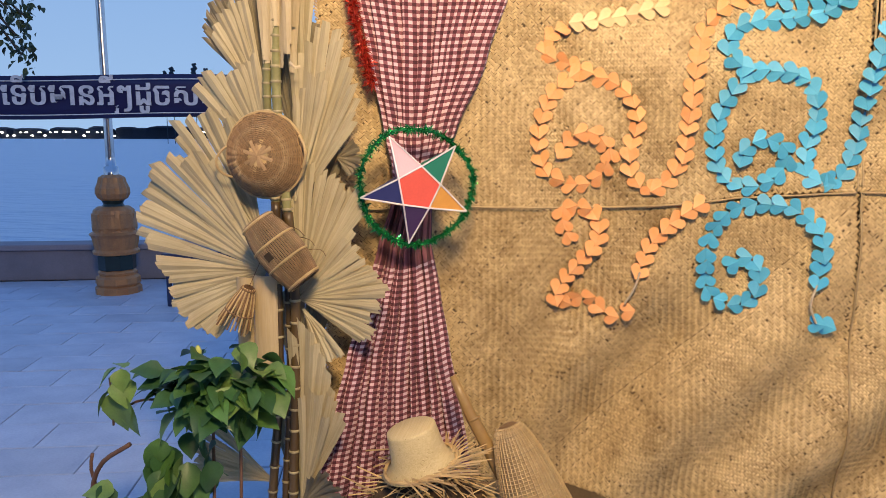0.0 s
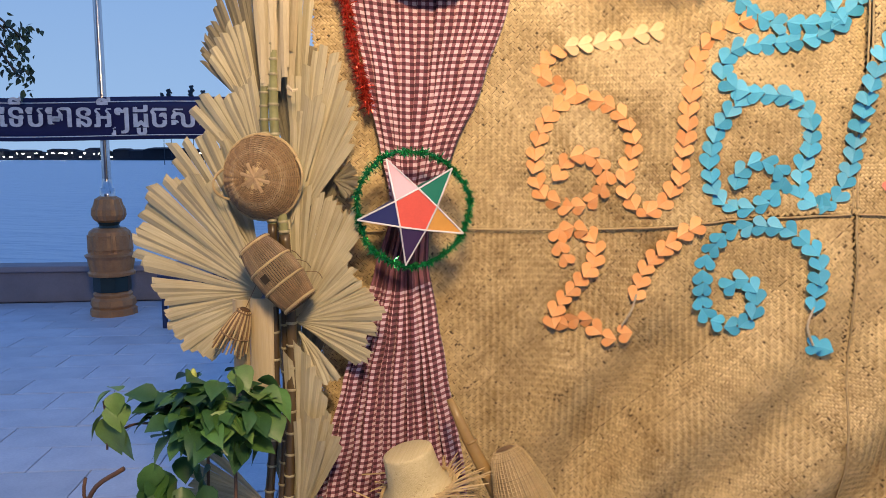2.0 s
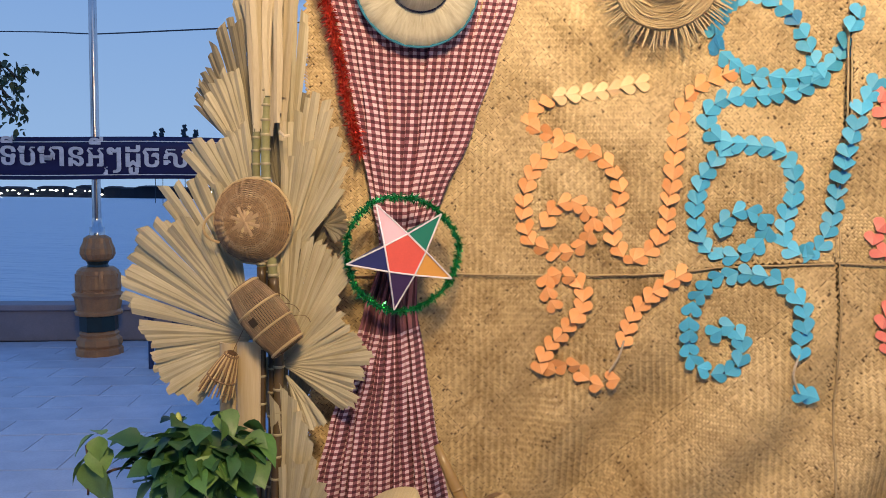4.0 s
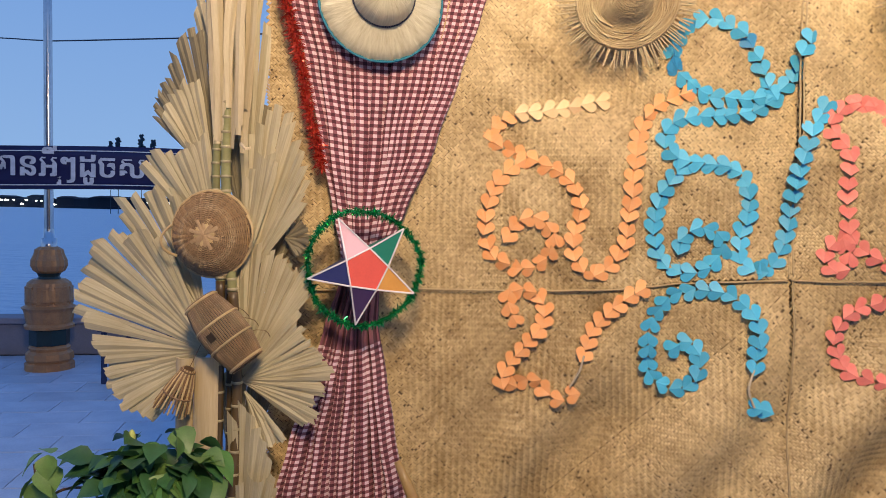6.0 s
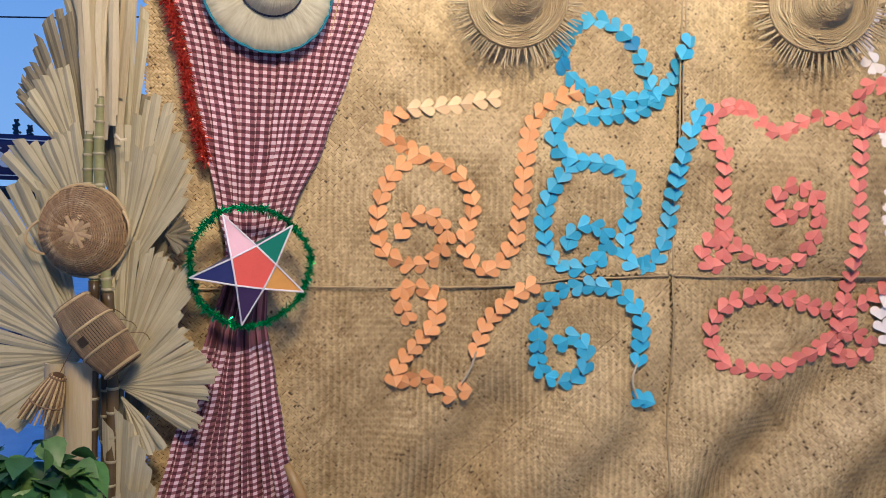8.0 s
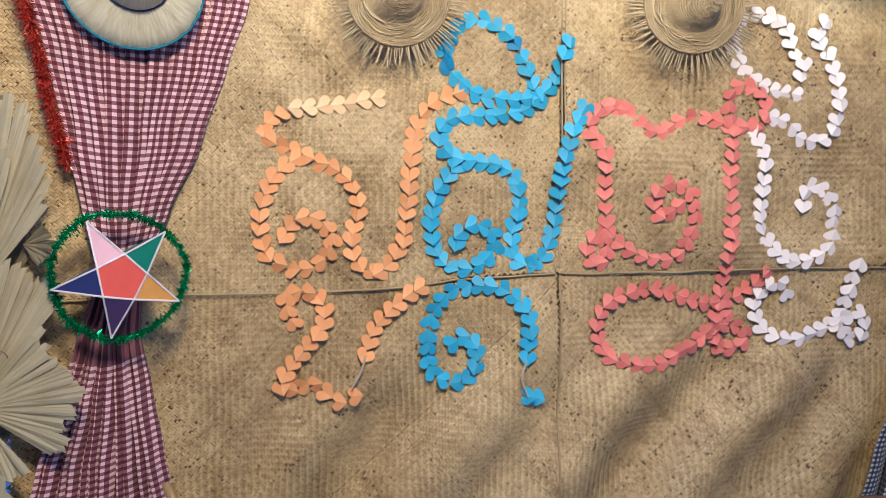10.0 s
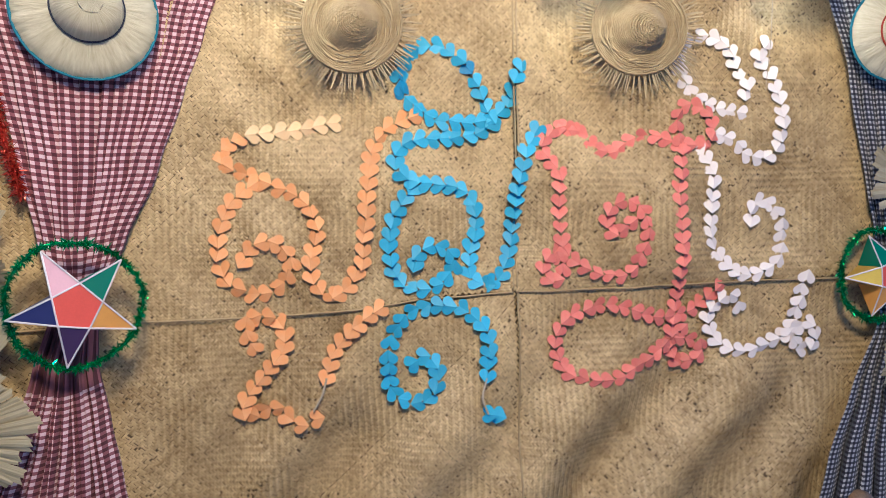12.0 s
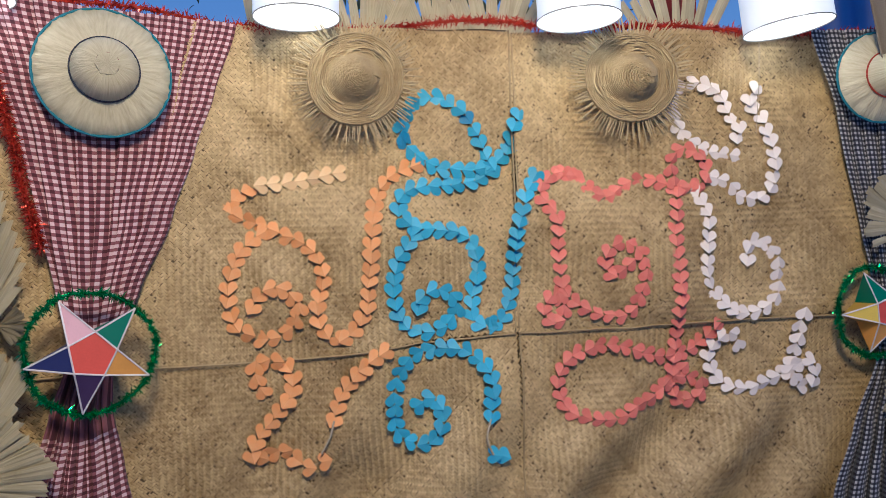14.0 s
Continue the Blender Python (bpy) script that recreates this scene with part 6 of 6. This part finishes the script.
BARK = surface("grey_bark", (0.10, 0.08, 0.06), (0.05, 0.04, 0.03), rough=0.9, scale=20, bump=0.8)
rnd = random.Random(31)


def leafy_tree(label, trunk, crown, count, spread, size, seed):
    r = random.Random(seed)
    base = Vector(trunk[0])
    t = thing("tree", base, label, "tree")
    bm = bmesh.new()
    line = glide([Vector(p) - base for p in trunk], 0.25)
    tube(bm, line, [0.16 * (1 - i / len(line)) + 0.015 for i in range(len(line))], 10)
    part("trunk", bm, BARK, t, smooth=True)
    for c in crown:
        c = Vector(c)
        a = min(line, key=lambda q: (q + base - c).length)
        bm = bmesh.new()
        tube(bm, glide([a, (a + c - base) / 2 + Vector((0, 0, 0.08)), c - base], 0.12), 0.010, 6)
        part("limb", bm, BARK, t)
        for _ in range(count):
            o = Vector((r.gauss(0, spread[0]), r.gauss(0, spread[1]), r.gauss(0, spread[2])))
            m = Matrix.Translation(c - base + o) @ Euler((r.gauss(-0.9, 0.6), r.gauss(0, 0.5), r.uniform(0, 6.3))).to_matrix().to_4x4() @ Matrix.Scale(size * r.uniform(0.6, 1.2), 4)
            piece("leaf", r.choice(BRANCH_LEAF), t, m)
    return t


leafy_tree("tree with dark leaves overhanging the promenade", [(-6.9, 5.6, 0), (-6.8, 5.5, 1.8), (-6.3, 5.3, 2.9), (-5.4, 5.0, 3.0)], [(-4.62, 5.0, 2.52), (-4.56, 5.0, 2.30), (-4.46, 5.0, 2.46), (-4.52, 5.0, 2.14), (-4.75, 5.0, 2.35)], 34, (0.075, 0.08, 0.085), 0.75, 3)
leafy_tree("dark leafy tree behind the backdrop", [(1.9, 5.6, 0), (1.8, 5.6, 1.8), (1.6, 5.5, 3.0), (1.3, 5.4, 3.9)], [(1.0, 5.2, 3.72), (1.45, 5.2, 3.80), (1.9, 5.3, 3.75), (2.3, 5.3, 3.85), (0.4, 5.3, 3.85), (2.0, 5.2, 4.15), (1.2, 5.3, 4.2), (-0.3, 5.3, 3.95)], 95, (0.26, 0.16, 0.17), 1.15, 4)

wire = bmesh.new()
tube(wire, glide([(-30, 24.2, 8.0), (-12.2, 13.5, 4.97), (-7.24, 10.5, 4.12), (-2.0, 10.0, 4.2), (6, 12, 6.0)], 1.0), 0.012, 5)
tagged(part("overhead_wire", wire, NAVY_CORD), "thin dark wire strung across the sky", "wire")
stool = thing("stool", (-3.25, 5.05, 0), "dark blue metal stool standing on the promenade", "stool")
for dx, dy in ((0, 0), (0.32, 0.1), (0.02, 0.32), (0.34, 0.42)):
    bm = bmesh.new()
    box(bm, (0.035, 0.035, 0.44), Matrix.Translation((dx, dy, 0.22)), 0.004)
    part("leg", bm, surface("navy_enamel", (0.02, 0.03, 0.09), rough=0.4), stool)
bm = bmesh.new()
box(bm, (0.42, 0.50, 0.03), Matrix.Translation((0.17, 0.21, 0.452)), 0.01)
part("seat", bm, bpy.data.materials["navy_enamel"], stool)

# ---- above the backdrop ----
SHADE = surface("white_fabric_shade", (0.82, 0.80, 0.78), rough=0.8, through_light=0.5)
SHADE_LIT = glowing("lit_shade_inside", (1.0, 0.96, 0.90), 1.6)
SHADE_OUT = glowing("lit_shade_outside", (1.0, 0.97, 0.95), 0.75)
WIRE_GREY = surface("grey_shade_wire", (0.35, 0.34, 0.33), rough=0.5)


def lampshade(x, y, z, rad, tilt):
    s = thing("hanging_lampshade", (0, 0, 0), "white fabric drum lampshade hanging lit above the backdrop", "lampshade", "lampshades over the backdrop")
    s.matrix_basis = Matrix.Translation((x, y, z)) @ Matrix.Rotation(radians(tilt), 4, "Y")
    bm = bmesh.new()
    lathe(bm, [(rad * 1.02, 0.0), (rad, 0.01), (rad * 0.99, 0.12), (rad * 0.97, 0.26), (rad * 0.955, 0.26), (rad * 0.985, 0.01)], 40, wobble=lambda t, q: 0.012 * math.sin(6 * t))
    shade = part("shade", bm, SHADE_OUT, s, smooth=True)
    bm = bmesh.new()
    lathe(bm, [(rad * 0.97, 0.055), (0.0, 0.06)], 40)
    part("diffuser", bm, SHADE_LIT, s)
    bm = bmesh.new()
    tube(bm, [(rad * 1.015 * math.cos(t), rad * 1.015 * math.sin(t), 0.0) for t in (2 * math.pi * j / 40 for j in range(40))], 0.0022, 5, True)
    part("wire_ring", bm, WIRE_GREY, shade)
    bm = bmesh.new()
    tube(bm, [(0, 0, 0.06), (0, 0, 0.9)], 0.004, 6)
    part("cord", bm, WIRE_GREY, s)
    data = bpy.data.lights.new("bulb", "POINT")
    data.energy, data.color, data.shadow_soft_size = BULB, (1.0, 0.88, 0.70), 0.05
    lamp = new("bulb", data)
    lamp.parent = s
    lamp.matrix_basis = Matrix.Translation((0, 0, 0.02))
    return s


lampshade(0.496, 1.82, 2.309, 0.131, 0)
lampshade(1.386, 1.80, 2.302, 0.133, -2)
lampshade(2.093, 1.81, 2.282, 0.139, -7)
lampshade(-0.36, 1.60, 2.29, 0.115, 0)
thread = bmesh.new()
tube(thread, [(1.985, 1.80, 2.26), (1.99, 1.82, 2.10), (1.995, 1.86, 1.94)], 0.0011, 4)
tagged(part("hanging_thread", thread, TWINE), "thin pale thread hanging from a lampshade", "thread")
for k, (x, a0, a1, rr, sd) in enumerate(((0.36, 50, 105, 0.40, 41), (0.70, 60, 130, 0.42, 42), (0.98, 75, 125, 0.45, 43), (1.16, 55, 150, 0.42, 44), (1.86, 60, 125, 0.42, 46))):
    fan_leaf("dried palm fan standing behind the top of the backdrop", (x, 2.145, 2.16), ((a0, rr), (a1, rr * 0.9)), 10, LEAF_DRY, sd, 0.02, 0.6, "palm fans above the backdrop")
RED_CLOTH = surface("dark_red_cloth", (0.22, 0.02, 0.02), rough=0.8, scale=6, bump=0.2)
TARP = surface("blue_tarpaulin", (0.02, 0.10, 0.38), (0.015, 0.07, 0.28), rough=0.45, scale=5, bump=0.2)
GREY_CLOTH = surface("grey_brown_cloth", (0.24, 0.20, 0.16), (0.17, 0.14, 0.11), rough=0.85, scale=8, bump=0.3)


def hanging_cloth(name, label, x0, x1, y, z0, z1, material, folds, slant=0.0):
    bm = bmesh.new()
    rows = []
    for j in range(13):
        t = j / 12
        rows.append([bm.verts.new((x0 + (x1 - x0) * i / 40 + slant * (1 - t), y + 0.02 * math.sin(2 * math.pi * folds * i / 40 + 1.5 * t), z0 + (z1 - z0) * t)) for i in range(41)])
    for a, b in zip(rows, rows[1:]):
        for i in range(40):
            bm.faces.new((a[i], a[i + 1], b[i + 1], b[i]))
    ob = tagged(part(name, bm, material, smooth=True), label, "cloth")
    s = ob.modifiers.new("thickness", "SOLIDIFY")
    s.thickness = 0.002
    return ob


hanging_cloth("red_hanging_cloth", "dark red cloth hanging behind the top of the backdrop", 1.80, 2.0, 2.30, 0.01, 2.75, RED_CLOTH, 2.5, -0.04)
hanging_cloth("blue_tarpaulin", "blue tarpaulin hanging beyond the end of the backdrop", 3.10, 3.45, 3.2, 0.01, 3.2, TARP, 1.5)
hanging_cloth("grey_cloth_swag", "grey-brown cloth swag at the end of the backdrop", 2.33, 2.46, 1.80, 2.14, 2.75, GREY_CLOTH, 3, 0.09)
fan_leaf("dried palm fan beside the navy gingham cloth", (2.62, 1.90, 1.62), ((130, 0.26), (195, 0.24)), 12, LEAF_DRY, 51, -0.03)
fan_leaf("dried palm fan low beside the navy gingham cloth", (2.66, 1.90, 1.00), ((140, 0.25), (205, 0.24)), 12, LEAF_DRY, 52, -0.03)

# basket of gourds at the foot of the navy cloth
gourd_basket = thing("gourd_basket", (2.19, 1.70, 0), "dark woven basket standing under the navy cloth", "basket")
bm = bmesh.new()
lathe(bm, [(0, 0.0), (0.10, 0.0), (0.125, 0.25), (0.13, 0.60), (0.122, 0.60), (0.115, 0.58), (0, 0.57)], 36)
part("body", bm, RATTAN_DARK, gourd_basket, smooth=True)
for k in range(24):
    bm = bmesh.new()
    z = 0.02 + 0.024 * k
    q = 0.10 + 0.025 * min(1, z / 0.25) + 0.005 * max(0, (z - 0.25) / 0.35) + 0.002
    tube(bm, [((q + 0.002 * math.sin(14 * t + k * math.pi)) * math.cos(t), (q + 0.002 * math.sin(14 * t + k * math.pi)) * math.sin(t), z) for t in (2 * math.pi * j / 56 for j in range(56))], 0.004, 5, True)
    part("weave_ring", bm, RATTAN_DARK, gourd_basket)
GOURD = surface("brown_dried_gourd", (0.24, 0.15, 0.08), (0.05, 0.03, 0.015), rough=0.5, scale=22, fine=150, bump=0.3)
for x, y, z, q in ((2.17, 1.655, 0.635, 0.036), (2.215, 1.69, 0.648, 0.038)):
    bm = bmesh.new()
    lathe(bm, [(0, -q), (0.6 * q, -0.82 * q), (q, -0.1 * q), (0.85 * q, 0.55 * q), (0.4 * q, 0.9 * q), (0.1 * q, 0.97 * q), (0, 1.05 * q)], 20, Matrix.Translation((x, y, z)) @ Matrix.Rotation(0.5, 4, "X"))
    tagged(part("gourd", bm, GOURD, smooth=True), "small round brown dried gourd in the basket", "gourd", "gourds in the basket")

# ---- paving ----
bm = bmesh.new()
box(bm, (0.594, 0.294, 0.03), Matrix.Translation((0, 0, -0.0145)), 0.004)
TILE_ME = mesh_of("paving_tile", bm, TILE)
paving = thing("paving", quay(0, 0, 0), "blue-grey rectangular paving tiles in staggered rows", "paving", kind="structure")
rnd = random.Random(2)
for j in range(17):
    for i in range(-4, 13):
        off = 0.3 * (j % 2)
        m = TURNED @ Matrix.Translation((i * 0.6 + off - 0.4, 0.45 - j * 0.3, rnd.uniform(-0.0015, 0.0015) + 0.004))
        piece("paving_tile", TILE_ME, paving, m)
bm = bmesh.new()
for j in range(17, 60):
    for i in range(-9, 26):
        box(bm, (0.594, 0.294, 0.03), TURNED @ Matrix.Translation((i * 0.6 + 0.3 * (j % 2) - 0.4, 0.45 - j * 0.3, -0.0105)))
for j in range(17):
    for i in [*range(-14, -4), *range(13, 26)]:
        box(bm, (0.594, 0.294, 0.03), TURNED @ Matrix.Translation((i * 0.6 + 0.3 * (j % 2) - 0.4, 0.45 - j * 0.3, -0.0105)))
tagged(part("paving_rest", bm, TILE, paving), kind="stuff")
